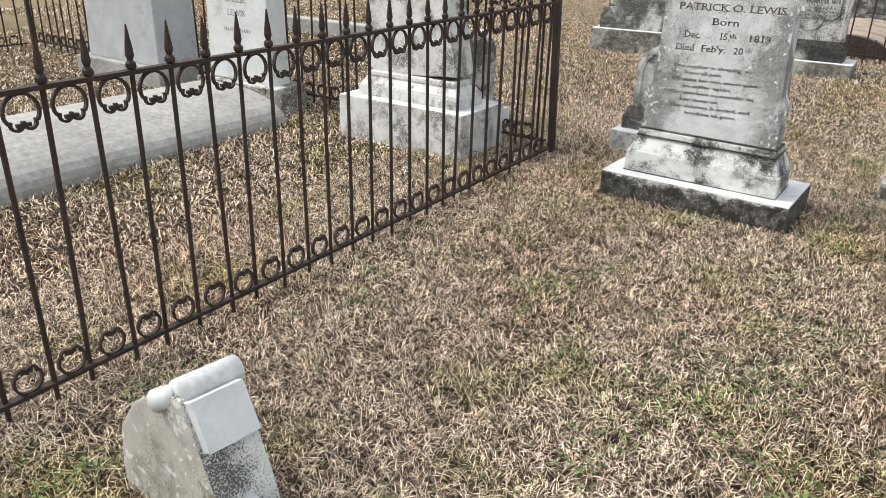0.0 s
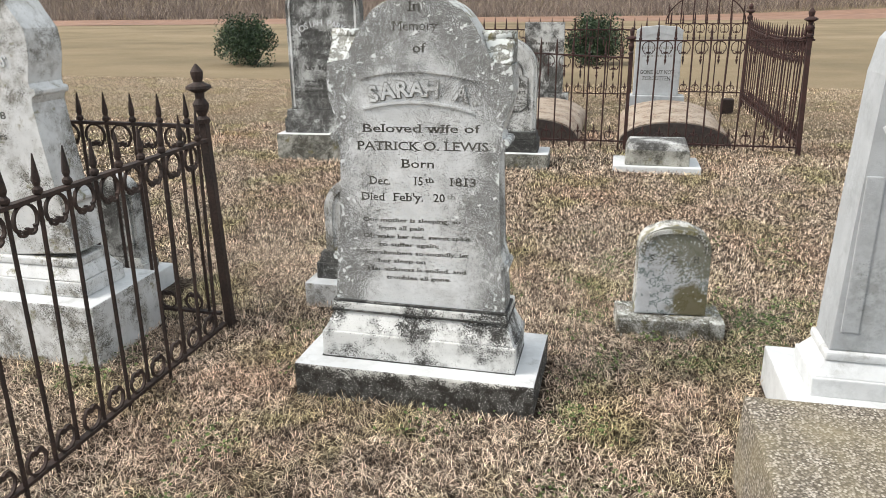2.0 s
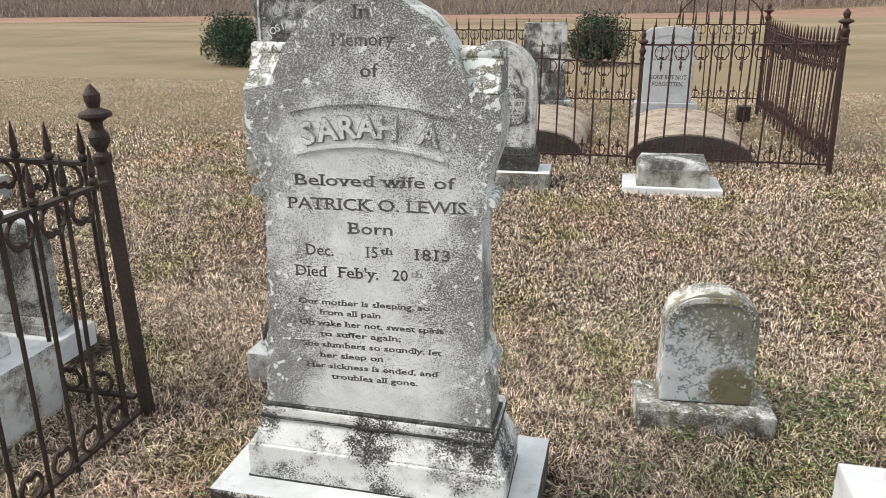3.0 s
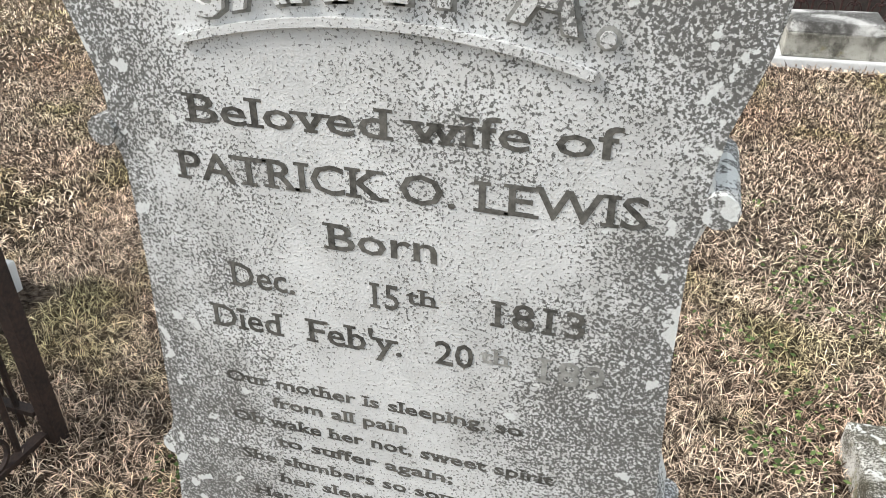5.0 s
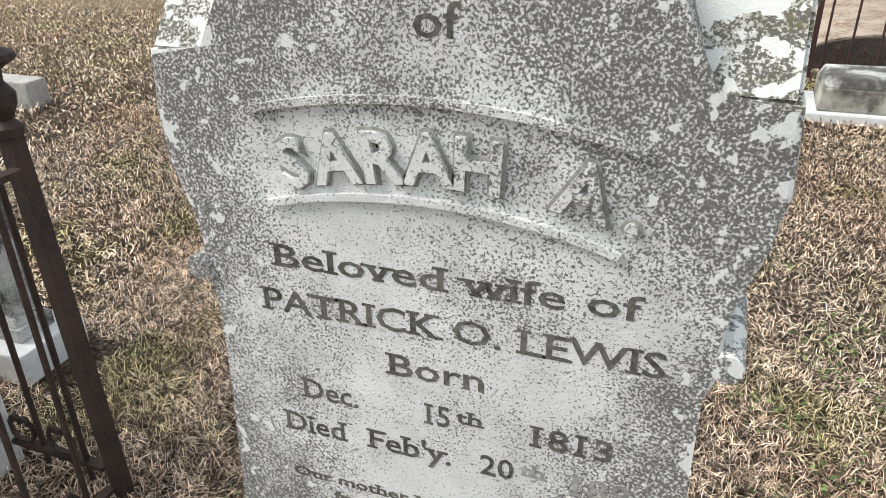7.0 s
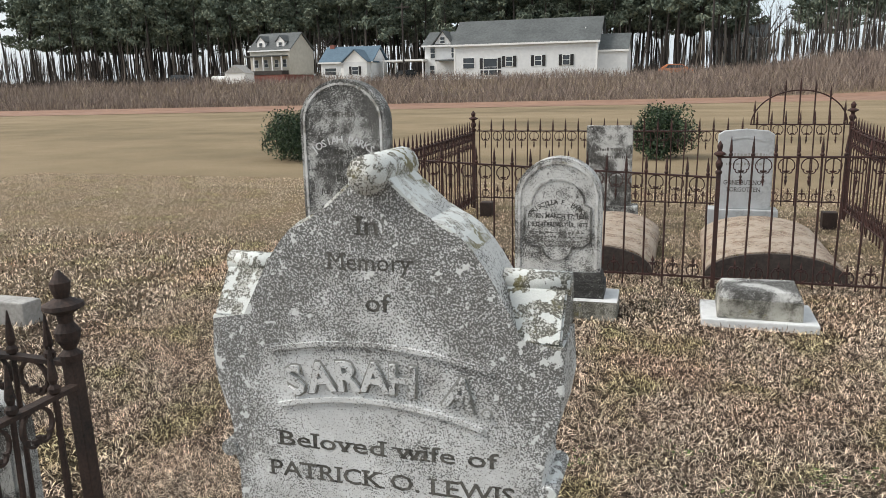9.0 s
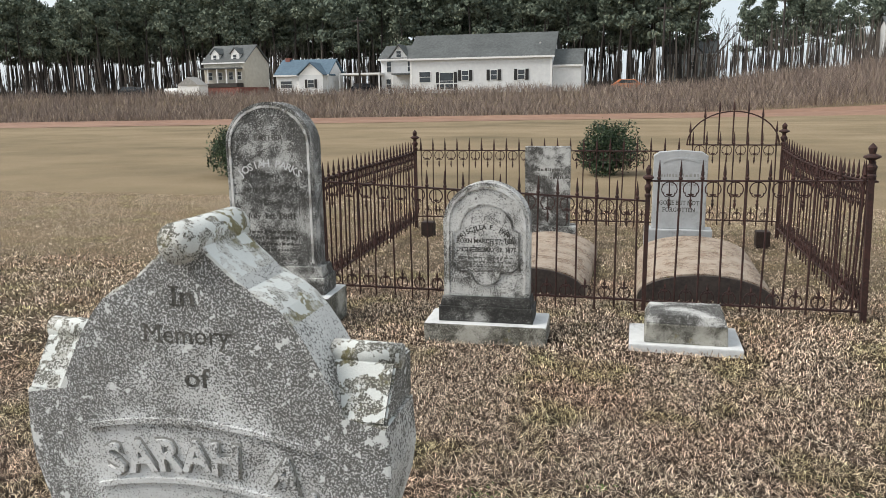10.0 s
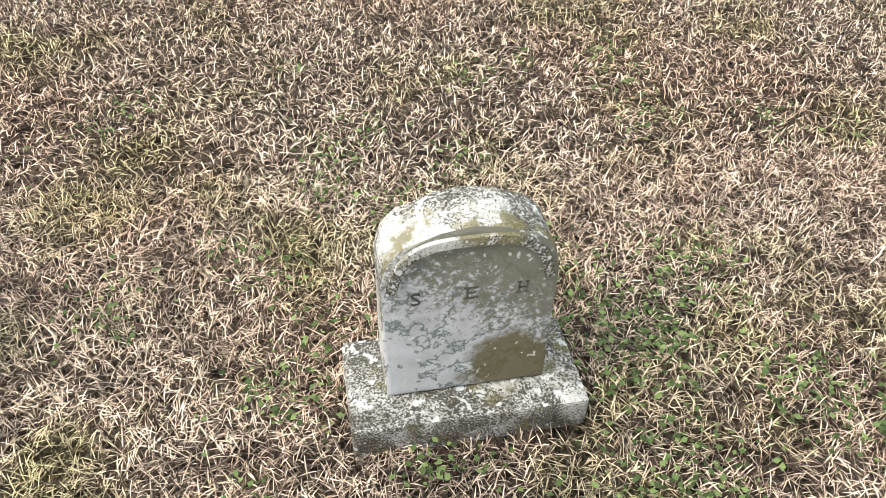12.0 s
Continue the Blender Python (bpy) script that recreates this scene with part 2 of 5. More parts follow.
def soil():
    m, nt, b = nodes_of("dormant_turf")
    p = position(nt)
    sep = nt.nodes.new("ShaderNodeSeparateXYZ")
    nt.links.new(p, sep.inputs[0])
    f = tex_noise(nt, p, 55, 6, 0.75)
    # near ground: grass colours darkened, standing in for shade between the blades
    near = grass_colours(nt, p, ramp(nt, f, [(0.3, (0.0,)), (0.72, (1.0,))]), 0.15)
    mid = tex_noise(nt, p, 0.35, 6, 0.6)
    mow = nt.nodes.new("ShaderNodeMapping")
    mow.inputs["Scale"].default_value = (0.06, 0.16, 1)
    nt.links.new(p, mow.inputs["Vector"])
    st = tex_noise(nt, mow.outputs[0], 1.0, 4)
    far = ramp(nt, mathn(nt, "ADD", mathn(nt, "MULTIPLY", mid, 0.4), mathn(nt, "MULTIPLY", st, 0.6)),
               [(0.35, (0.19, 0.155, 0.095)), (0.5, (0.32, 0.25, 0.155)), (0.66, (0.42, 0.33, 0.215))])
    far = mixc(nt, 0.35, far, near)
    hub = nt.nodes.new("ShaderNodeVectorMath")
    hub.operation = "DISTANCE"
    hub.inputs[1].default_value = (-0.8, 4.2, 0)
    nt.links.new(p, hub.inputs[0])
    t = mathn(nt, "MULTIPLY", mathn(nt, "SUBTRACT", hub.outputs["Value"], 4.5), 0.16)
    c = nt.nodes.new("ShaderNodeClamp")
    nt.links.new(t, c.inputs[0])
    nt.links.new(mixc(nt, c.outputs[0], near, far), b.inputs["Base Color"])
    b.inputs["Roughness"].default_value = 1.0
    b.inputs["Specular IOR Level"].default_value = 0.1
    bump(nt, b, f, 0.9, 0.02)
    return m


def blade_mat():
    m, nt, b = nodes_of("dry_grass_blades")
    p = position(nt)
    rnd = nt.nodes.new("ShaderNodeNewGeometry").outputs["Random Per Island"]
    nt.links.new(grass_colours(nt, p, rnd), b.inputs["Base Color"])
    b.inputs["Roughness"].default_value = 0.75
    b.inputs["Specular IOR Level"].default_value = 0.2
    return m


def island_mat(name, stops, rough=0.8):
    m, nt, b = nodes_of(name)
    rnd = nt.nodes.new("ShaderNodeNewGeometry").outputs["Random Per Island"]
    nt.links.new(ramp(nt, rnd, stops), b.inputs["Base Color"])
    b.inputs["Roughness"].default_value = rough
    b.inputs["Specular IOR Level"].default_value = 0.25
    return m


M_SOIL = soil()
M_BLADE = blade_mat()
M_WEED = island_mat("green_weeds", [(0.0, (0.03, 0.05, 0.012)), (0.6, (0.10, 0.155, 0.05)), (1.0, (0.24, 0.32, 0.11))])
M_BUSH = island_mat("holly_leaves", [(0.0, (0.012, 0.022, 0.012)), (0.7, (0.035, 0.06, 0.03)), (1.0, (0.10, 0.14, 0.07))], 0.5)
M_PINE = island_mat("pine_needles", [(0.0, (0.07, 0.09, 0.072)), (0.6, (0.15, 0.185, 0.14)), (1.0, (0.26, 0.29, 0.21))])
M_BRUSH = island_mat("bare_brush", [(0.0, (0.11, 0.085, 0.075)), (0.6, (0.22, 0.17, 0.15)), (1.0, (0.42, 0.34, 0.26))])
M_UNDER = island_mat("bare_undergrowth", [(0.0, (0.04, 0.034, 0.03)), (0.6, (0.085, 0.072, 0.064)), (1.0, (0.16, 0.14, 0.12))])
M_BARK = plain("pine_bark", (0.02, 0.017, 0.015), (0.055, 0.044, 0.038), 3.0)
M_DIRT = plain("red_brown_dirt", (0.18, 0.095, 0.06), (0.28, 0.16, 0.10), 1.2)
M_SIDING = plain("pale_siding", (0.60, 0.61, 0.62), (0.72, 0.73, 0.73), 2.0)
M_WARMSIDING = plain("cream_siding", (0.46, 0.43, 0.37), (0.58, 0.55, 0.48), 2.0)
M_SHINGLE = plain("dark_shingles", (0.055, 0.06, 0.06), (0.11, 0.12, 0.12), 3.0)
M_BLUEROOF = plain("blue_shingles", (0.06, 0.10, 0.14), (0.10, 0.16, 0.21), 3.0)
M_TRIM = plain("white_trim", (0.74, 0.74, 0.73), (0.82, 0.82, 0.81), 3.0)
M_PANE = plain("window_glass", (0.03, 0.035, 0.04), (0.06, 0.07, 0.08), 1.0, 0.08)
M_SHUTTER = plain("black_shutter", (0.012, 0.012, 0.013), (0.025, 0.025, 0.026), 3.0)
M_BRICK = plain("chimney_brick", (0.15, 0.05, 0.04), (0.26, 0.10, 0.075), 4.0)
M_CAR = plain("dark_car_paint", (0.015, 0.017, 0.02), (0.03, 0.032, 0.036), 2.0, 0.25)
M_ORANGE = plain("orange_machine_paint", (0.45, 0.13, 0.04), (0.6, 0.2, 0.07), 2.0, 0.5)

# ---- helpers for meshes ----


def gz(x, y):
    """Height of the ground."""
    z = 0.014 * (min(max(y, -3.0), 8.0) - 8.0)
    t = min(max((y - 0.25 * x - 70.0) / 30.0, 0.0), 1.0)
    u = min(max((x - 4.0) / 30.0, 0.0), 1.0) * min(max((y - 0.25 * x - 62.0) / 16.0, 0.0), 1.0)
    return z + 2.2 * u + 2.2 * t * t * (3 - 2 * t) + 0.012 * noise.noise((x * 0.9, y * 0.9, 0.0)) * (1.0 if y < 14 else 0.0)


def link_mesh(name, bm, mat, parent=None, label="", smooth=False):
    me = bpy.data.meshes.new(name)
    bmesh.ops.recalc_face_normals(bm, faces=bm.faces)
    bm.to_mesh(me)
    bm.free()
    me.materials.append(mat)
    if smooth:
        me.polygons.foreach_set("use_smooth", [True] * len(me.polygons))
    ob = new(name, me)
    if parent is not None:
        ob.parent = parent
    if label:
        ob["label"] = label
    return ob


def two_tone(ob, front, axis=2, limit=0.5):
    """A second material on the upright faces (axis 2) or on the faces turned to -y (axis 1)."""
    ob.data.materials.append(front)
    for p in ob.data.polygons:
        if (axis == 2 and abs(p.normal.z) < limit) or (axis == 1 and p.normal.y < -0.7):
            p.material_index = 1
    return ob


def part(name, bm, material, parent, label="", smooth=False):
    return link_mesh(name, bm, material, parent, label, smooth)


def thing(name, x, y, z, label, category, group="", rz=0.0, rx=0.0, ry=0.0):
    ob = new(name)
    ob.matrix_world = pose(x, y, z, rx, ry, rz)
    ob.empty_display_size = 0.1
    return tagged(ob, label, category, group)


def box(x0, x1, y0, y1, z0, z1, bev=0.0, taper=0.0, bm=None, segs=2, wobble=0.0):
    """Box with bevelled edges; taper draws the top in; wobble shifts the corners for wear."""
    bm = bm or bmesh.new()
    vs = []
    for z, t in ((z0, 0.0), (z1, taper)):
        for x, y in ((x0 + t, y0 + t), (x1 - t, y0 + t), (x1 - t, y1 - t), (x0 + t, y1 - t)):
            w = [random.uniform(-wobble, wobble) for _ in range(3)]
            vs.append(bm.verts.new((x + w[0], y + w[1], z + w[2])))
    fs = [bm.faces.new([vs[i] for i in q]) for q in ((3, 2, 1, 0), (4, 5, 6, 7), (0, 1, 5, 4), (1, 2, 6, 5), (2, 3, 7, 6), (3, 0, 4, 7))]
    if bev:
        es = {e for f in fs for e in f.edges}
        bmesh.ops.bevel(bm, geom=list(es), offset=bev, segments=segs, affect="EDGES", profile=0.6)
    return bm


def prism(outline, y0, y1, bev=0.0, bm=None):
    """Outline in x and z, drawn out along y."""
    bm = bm or bmesh.new()
    a = [bm.verts.new((x, y0, z)) for x, z in outline]
    b = [bm.verts.new((x, y1, z)) for x, z in outline]
    f0, f1 = bm.faces.new(a), bm.faces.new(list(reversed(b)))
    n = len(a)
    for i in range(n):
        bm.faces.new((a[i], b[i], b[(i + 1) % n], a[(i + 1) % n]))
    if bev:
        bmesh.ops.bevel(bm, geom=list(f0.edges) + list(f1.edges), offset=bev, segments=2, affect="EDGES", profile=0.6)
    return bm


def lathe(profile, cx=0.0, cy=0.0, n=10, bm=None):
    bm = bm or bmesh.new()
    rings = []
    for r, z in profile:
        rings.append([bm.verts.new((cx + r * math.cos(2 * math.pi * i / n), cy + r * math.sin(2 * math.pi * i / n), z)) for i in range(n)])
    for a, b in zip(rings, rings[1:]):
        for i in range(n):
            bm.faces.new((a[i], a[(i + 1) % n], b[(i + 1) % n], b[i]))
    bm.faces.new(list(reversed(rings[0])))
    bm.faces.new(rings[-1])
    return bm


def rod(a, b, r, n=8, bm=None, r2=None):
    bm = bm or bmesh.new()
    a, b = Vector(a), Vector(b)
    d = (b - a).normalized()
    u = d.orthogonal().normalized()
    v = d.cross(u)
    rings = []
    for p, rr in ((a, r), (b, r if r2 is None else r2)):
        rings.append([bm.verts.new(p + rr * (math.cos(2 * math.pi * i / n) * u + math.sin(2 * math.pi * i / n) * v)) for i in range(n)])
    for i in range(n):
        bm.faces.new((rings[0][i], rings[0][(i + 1) % n], rings[1][(i + 1) % n], rings[1][i]))
    bm.faces.new(list(reversed(rings[0])))
    bm.faces.new(rings[1])
    return bm


def strip(points, w, d, bm=None):
    """A flat bar of width w and depth d bent along points in x and z (y is across)."""
    bm = bm or bmesh.new()
    rows = []
    for i, (x, z) in enumerate(points):
        x0, z0 = points[max(i - 1, 0)]
        x1, z1 = points[min(i + 1, len(points) - 1)]
        l = math.hypot(x1 - x0, z1 - z0) or 1.0
        nx, nz = -(z1 - z0) / l * w / 2, (x1 - x0) / l * w / 2
        rows.append([bm.verts.new(q) for q in ((x + nx, -d / 2, z + nz), (x - nx, -d / 2, z - nz), (x - nx, d / 2, z - nz), (x + nx, d / 2, z + nz))])
    for a, b in zip(rows, rows[1:]):
        for i in range(4):
            bm.faces.new((a[i], a[(i + 1) % 4], b[(i + 1) % 4], b[i]))
    bm.faces.new(rows[0])
    bm.faces.new(list(reversed(rows[-1])))
    return bm


def arc(cx, cz, rx, rz, a0, a1, n):
    return [(cx + rx * math.cos(radians(a0 + (a1 - a0) * i / n)), cz + rz * math.sin(radians(a0 + (a1 - a0) * i / n))) for i in range(n + 1)]


def letters(text, size, extrude=0.0006, offset=0.0):
    cu = bpy.data.curves.new("lettering", "FONT")
    cu.body, cu.size, cu.extrude, cu.offset, cu.align_x = text, size, extrude, offset, "CENTER"
    cu.resolution_u = 2
    ob = bpy.data.objects.new("lettering", cu)
    me = bpy.data.meshes.new_from_object(ob)
    bpy.data.objects.remove(ob)
    bpy.data.curves.remove(cu)
    return me


STEMMED = "BDEFHIKLMNPRTbdhkliuvwxy1"


ADVANCE = {}


def advance(sign):
    """How far one letter of size 1 moves the pen."""
    if sign not in ADVANCE:
        ends = []
        for text in ("H" + sign + "H", "HH"):
            me = letters(text, 1.0, 0.0)
            xs = [v.co.x for v in me.vertices]
            ends.append(max(xs) - min(xs))
            bpy.data.meshes.remove(me)
        ADVANCE[sign] = ends[0] - ends[1]
    return ADVANCE[sign]


def foot_bar(bm, x0, x1, y0, y1, d):
    vs = [bm.verts.new((x, y, z)) for z in (-d, d) for x, y in ((x0, y0), (x1, y0), (x1, y1), (x0, y1))]
    for q in ((3, 2, 1, 0), (4, 5, 6, 7), (0, 1, 5, 4), (1, 2, 6, 5), (2, 3, 7, 6), (3, 0, 4, 7)):
        bm.faces.new([vs[i] for i in q])


def inscription(parent, text, x, y, z, height, mat, width=0.0, extrude=0.0006, bold=0.0, rise=0.0):
    """One line of lettering centred on x with its baseline at z, on a face that looks along -y. width: squeeze or stretch to it; rise: how much the line climbs."""
    size = height / 0.7
    total = size * sum(advance(c) for c in text)
    sx = width / total if width else 1.0
    pen = -total / 2
    for sign in text:
        mid = pen + size * advance(sign) / 2
        pen += size * advance(sign)
        if sign == " ":
            continue
        me = letters(sign, size, extrude, bold)
        pts = np.array([v.co for v in me.vertices])
        bm = bmesh.new()
        bm.from_mesh(me)
        bpy.data.meshes.remove(me)
        top = pts[:, 1].max()
        for level, inward in ((-bold, 1.0), (top, -1.0)):
            if sign not in STEMMED:
                continue
            xs = np.sort(pts[np.abs(pts[:, 1] - level) < 0.04 * height, 0])
            for run in np.split(xs, np.where(np.diff(xs) > 0.22 * height)[0] + 1):
                if len(run) and run[-1] - run[0] < 0.36 * height:
                    foot_bar(bm, run[0] - 0.12 * height, run[-1] + 0.12 * height, level, level + inward * 0.11 * height, extrude * 0.9)
        out = bpy.data.meshes.new("letter")
        bm.to_mesh(out)
        bm.free()
        out.materials.append(mat)
        out.transform(pose(x, y, z + rise * (x + mid * sx), 90) @ Matrix.Diagonal((sx, 1, 1, 1)) @ pose(mid, 0, 0))
        new("letter", out).parent = parent


def arched(parent, text, cx, y, zc, r, height, span, mat, extrude=0.004, bold=0.0):
    """Lettering on an arc of radius r about (cx, zc), spread over span degrees."""
    n = len(text)
    for i, ch in enumerate(text):
        if ch == " ":
            continue
        a = span * (0.5 - i / (n - 1))
        me = letters(ch, height / 0.7, extrude, bold)
        me.materials.append(mat)
        me.transform(pose(cx + r * math.sin(radians(-a)), y, zc + r * math.cos(radians(a)), 0, -a, 0) @ pose(0, 0, 0, 90))
        ob = new("letter", me)
        ob.parent = parent


def bars(parent, cx, y, z, width, height, mat):
    """A line of worn, unreadable lettering as short bars."""
    bm = bmesh.new()
    x = cx - width / 2
    while x < cx + width / 2:
        w = random.uniform(0.008, 0.03) * width / 0.4
        box(x, min(x + w, cx + width / 2), y - 0.0006, y + 0.001, z, z + height * random.uniform(0.6, 1.0), bm=bm)
        x += w + 0.012 * width / 0.4
    return part("worn_lettering", bm, mat, parent)


def cloud_mesh(name, centres, count, size, mat, parent, squash=1.0, seed=1, label=""):
    """Many small four-sided leaves round the given (x, y, z, radius) clumps."""
    rng = np.random.default_rng(seed)
    c = np.array(centres)
    pick = rng.integers(0, len(c), count)
    d = rng.normal(size=(count, 3))
    d /= np.linalg.norm(d, axis=1)[:, None]
    rad = c[pick, 3] * rng.uniform(0.35, 1.08, count) ** 0.6
    pos = c[pick, :3] + d * rad[:, None] * np.array([1, 1, squash])
    u = rng.normal(size=(count, 3))
    u /= np.linalg.norm(u, axis=1)[:, None]
    v = np.cross(u, rng.normal(size=(count, 3)))
    v /= np.linalg.norm(v, axis=1)[:, None]
    s = size * rng.uniform(0.5, 1.3, count)[:, None]
    verts = np.stack([pos - u * s, pos - v * s * 0.45, pos + u * s, pos + v * s * 0.45], 1).reshape(-1, 3)
    return quads(name, verts, mat, parent, label)


def quads(name, verts, mat, parent=None, label=""):
    n = len(verts) // 4
    me = bpy.data.meshes.new(name)
    me.vertices.add(len(verts))
    me.vertices.foreach_set("co", verts.astype(np.float32).ravel())
    me.loops.add(4 * n)
    me.loops.foreach_set("vertex_index", np.arange(4 * n, dtype=np.int32))
    me.polygons.add(n)
    me.polygons.foreach_set("loop_start", np.arange(0, 4 * n, 4, dtype=np.int32))
    me.update()
    me.validate()
    me.materials.append(mat)
    ob = new(name, me)
    if parent is not None:
        ob.parent = parent
    if label:
        ob["label"] = label
    return ob

# ---- ground ----


def ground_sheet():
    xs = sorted({round(v, 3) for v in [*np.arange(-12, 12.01, 0.25), *np.arange(-110, 110.1, 4.0), -1500, -700, -350, -200, 200, 350, 700, 1500]})
    ys = sorted({round(v, 3) for v in [*np.arange(-2, 22.01, 0.25), *np.arange(22, 160, 4.0), -900, -300, -100, -40, -15, -6, 250, 500, 1000, 2500]})
    vs = [(x, y, gz(x, y)) for y in ys for x in xs]
    w = len(xs)
    fs = [(j * w + i, j * w + i + 1, (j + 1) * w + i + 1, (j + 1) * w + i) for j in range(len(ys) - 1) for i in range(w - 1)]
    me = bpy.data.meshes.new("ground")
    me.from_pydata(vs, [], fs)
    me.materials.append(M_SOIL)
    me.polygons.foreach_set("use_smooth", [True] * len(me.polygons))
    return tagged(new("ground", me), "dormant tan winter lawn with bare earth showing", "ground", kind="structure")


ground_sheet()


def road_y(x):
    return 61.0 + 0.30 * (x + 10)


def dirt_road():
    bm = bmesh.new()
    rows = []
    for i in range(61):
        x = -120 + 4 * i
        y = road_y(x)
        rows.append([bm.verts.new((x, y + d, gz(x, y + d) + h + 0.02)) for d, h in ((-3.0, 0.0), (-1.2, 0.05), (1.0, 0.06), (2.6, 0.24), (3.2, 0.0))])
    for a, b in zip(rows, rows[1:]):
        for k in range(4):
            bm.faces.new((a[k], b[k], b[k + 1], a[k + 1]))
    tagged(link_mesh("road", bm, M_DIRT), "red-brown dirt farm track with a low bank", "road", kind="structure")


dirt_road()

# ---- monuments ----


def shoulder(parent, x0, x1, y0, z0, mat):
    """Sloped shoulder block with a stone roll along its top."""
    bm = bmesh.new()
    prof = [(y0, z0), (y0 + 0.062, z0 + 0.088), (y0 + 0.15, z0 + 0.088), (y0 + 0.15, z0)]
    a = [bm.verts.new((x0, y, z)) for y, z in prof]
    b = [bm.verts.new((x1, y, z)) for y, z in prof]
    bm.faces.new(a), bm.faces.new(list(reversed(b)))
    for i in range(4):
        bm.faces.new((a[i], b[i], b[(i + 1) % 4], a[(i + 1) % 4]))
    bmesh.ops.bevel(bm, geom=list(bm.edges), offset=0.004, segments=2, affect="EDGES")
    sh = two_tone(part("shoulder", bm, mat, parent), M_CAPFRONT, 2, 0.3)
    part("stone_roll", rod((x0 - 0.004, y0 + 0.085, z0 + 0.094), (x1 + 0.004, y0 + 0.085, z0 + 0.094), 0.022, 12), mat, sh, smooth=True)


def waisted_outline(h=1.0):
    """Right half of the tall tablet: x from the middle, z from its foot, up to the shoulder."""
    return [(0.365, 0.0), (0.352, 0.12), (0.342, 0.20), (0.345, 0.26), (0.325, 0.30), (0.318, 0.55), (0.310, 0.68), (0.328, 0.71), (0.328, 0.745),
            (0.318, 0.765), (0.330, 0.80), (0.352, 0.87), (0.362, 0.93), (0.362, 0.99)]


def tall_monument(name, x, y, label, lean, die_mat, base_mat, step_mat, bw, cap, group, straight=False, lift=0.0):
    """Waisted marble tablet on a stepped base, with sloped shoulders and a gabled crown. Origin: middle of the base's front, on the ground."""
    t = thing(name, x, y, gz(x, y) + lift, label, "gravestone", group, ry=lean)
    w = bw / 2
    # heights of slab, fascia, slope and bead; the tablet stands on the bead
    hs, hf, ho, hb = (0.145, 0.262, 0.350, 0.388) if cap else (0.175, 0.25, 0.31, 0.345)
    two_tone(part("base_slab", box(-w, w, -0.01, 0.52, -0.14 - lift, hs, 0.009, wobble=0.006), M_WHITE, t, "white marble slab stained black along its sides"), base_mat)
    part("plinth", box(-0.408, 0.408, 0.085, 0.39, hs, hf, 0.006, wobble=0.002), step_mat, t)
    part("moulding", box(-0.400, 0.400, 0.093, 0.382, hf + 0.001, ho, 0.005, 0.038), step_mat, t)
    part("bead", box(-0.368, 0.368, 0.120, 0.360, ho - 0.004, hb, 0.013, segs=3), step_mat, t)
    if cap:
        # black strips: the mortar line, and painted shade in the recesses above
        for z, x, y0, y1 in ((hs, 0.411, 0.082, 0.393), (ho - 0.003, 0.371, 0.117, 0.363), (hb, 0.366, 0.122, 0.298)):
            part("joint_shade_line", box(-x, x, y0, y1, z - 0.002, z + 0.007, 0.002), M_BLACK, t, "black strip for mortar joint and recess shade")
    back = 0.285 if cap else 0.345
    half = [(0.352, 0.0), (0.337, 0.5), (0.318, 0.99)] if straight else waisted_outline()
    z0 = 0.346
    if cap:
        half[0] = (0.356, 0.04)
        half[-1] = (0.356, 1.015)
        curve = [(0.278 - 0.170 * k / 8, 1.017 + 0.215 * math.sin(radians(90 * k / 8)) ** 0.85) for k in range(0, 9)]
        half = half + curve + [(0.094, 1.252), (0.030, 1.308)]
    else:
        k = 0.318 if straight else 0.362
        half = half + [(0.30, 1.10), (0.18, 1.26), (0.02, 1.34)]
    body = [(-px, z0 + pz) for px, pz in half] + [(px, z0 + pz) for px, pz in reversed(half)]
    die = part("tablet", prism(list(reversed(body)), 0.135, back, 0.006), die_mat, t)
    if cap:
        die.data.materials.append(cap)
        for p in die.data.polygons:
            if p.normal.z > 0.2 and p.center.z > z0 + 0.98:
                p.material_index = 1
        die.data.materials.append(M_FLANK)
        for p in die.data.polygons:
            if p.normal.x > 0.75:
                p.material_index = 2
    for s in () if straight else (-1, 1):
        part("notch_scroll", rod((s * 0.335, 0.128, z0 + 0.728), (s * 0.335, back - 0.005, z0 + 0.728), 0.018, 10), die_mat, die)
        part("foot_scroll", rod((s * 0.345, 0.14, z0 + 0.235), (s * 0.345, back - 0.01, z0 + 0.235), 0.02, 10), die_mat, die)
    if cap:
        for a, b in ((-0.352, -0.235), (0.235, 0.352)):
            shoulder(die, a, b, 0.135, z0 + 1.016, cap)
        part("ridge_roll", rod((0, 0.112, z0 + 1.312), (0, 0.30, z0 + 1.312), 0.036, 16), cap, die, smooth=True)
    yf = 0.135
    zc = z0 + (0.126 if cap else 0.384)
    for r, a in ((0.86, 15.2), (0.745, 16.5)) if cap else ((0.598, 20), (0.487, 22)):
        bm = strip(arc(0, zc, r, r, 90 + a, 90 - a, 20), 0.009, 0.012)
        bmesh.ops.translate(bm, verts=bm.verts, vec=(0, yf - 0.001, 0))
        part("arch_fillet", bm, die_mat, die)
    return t, die, yf, z0, zc


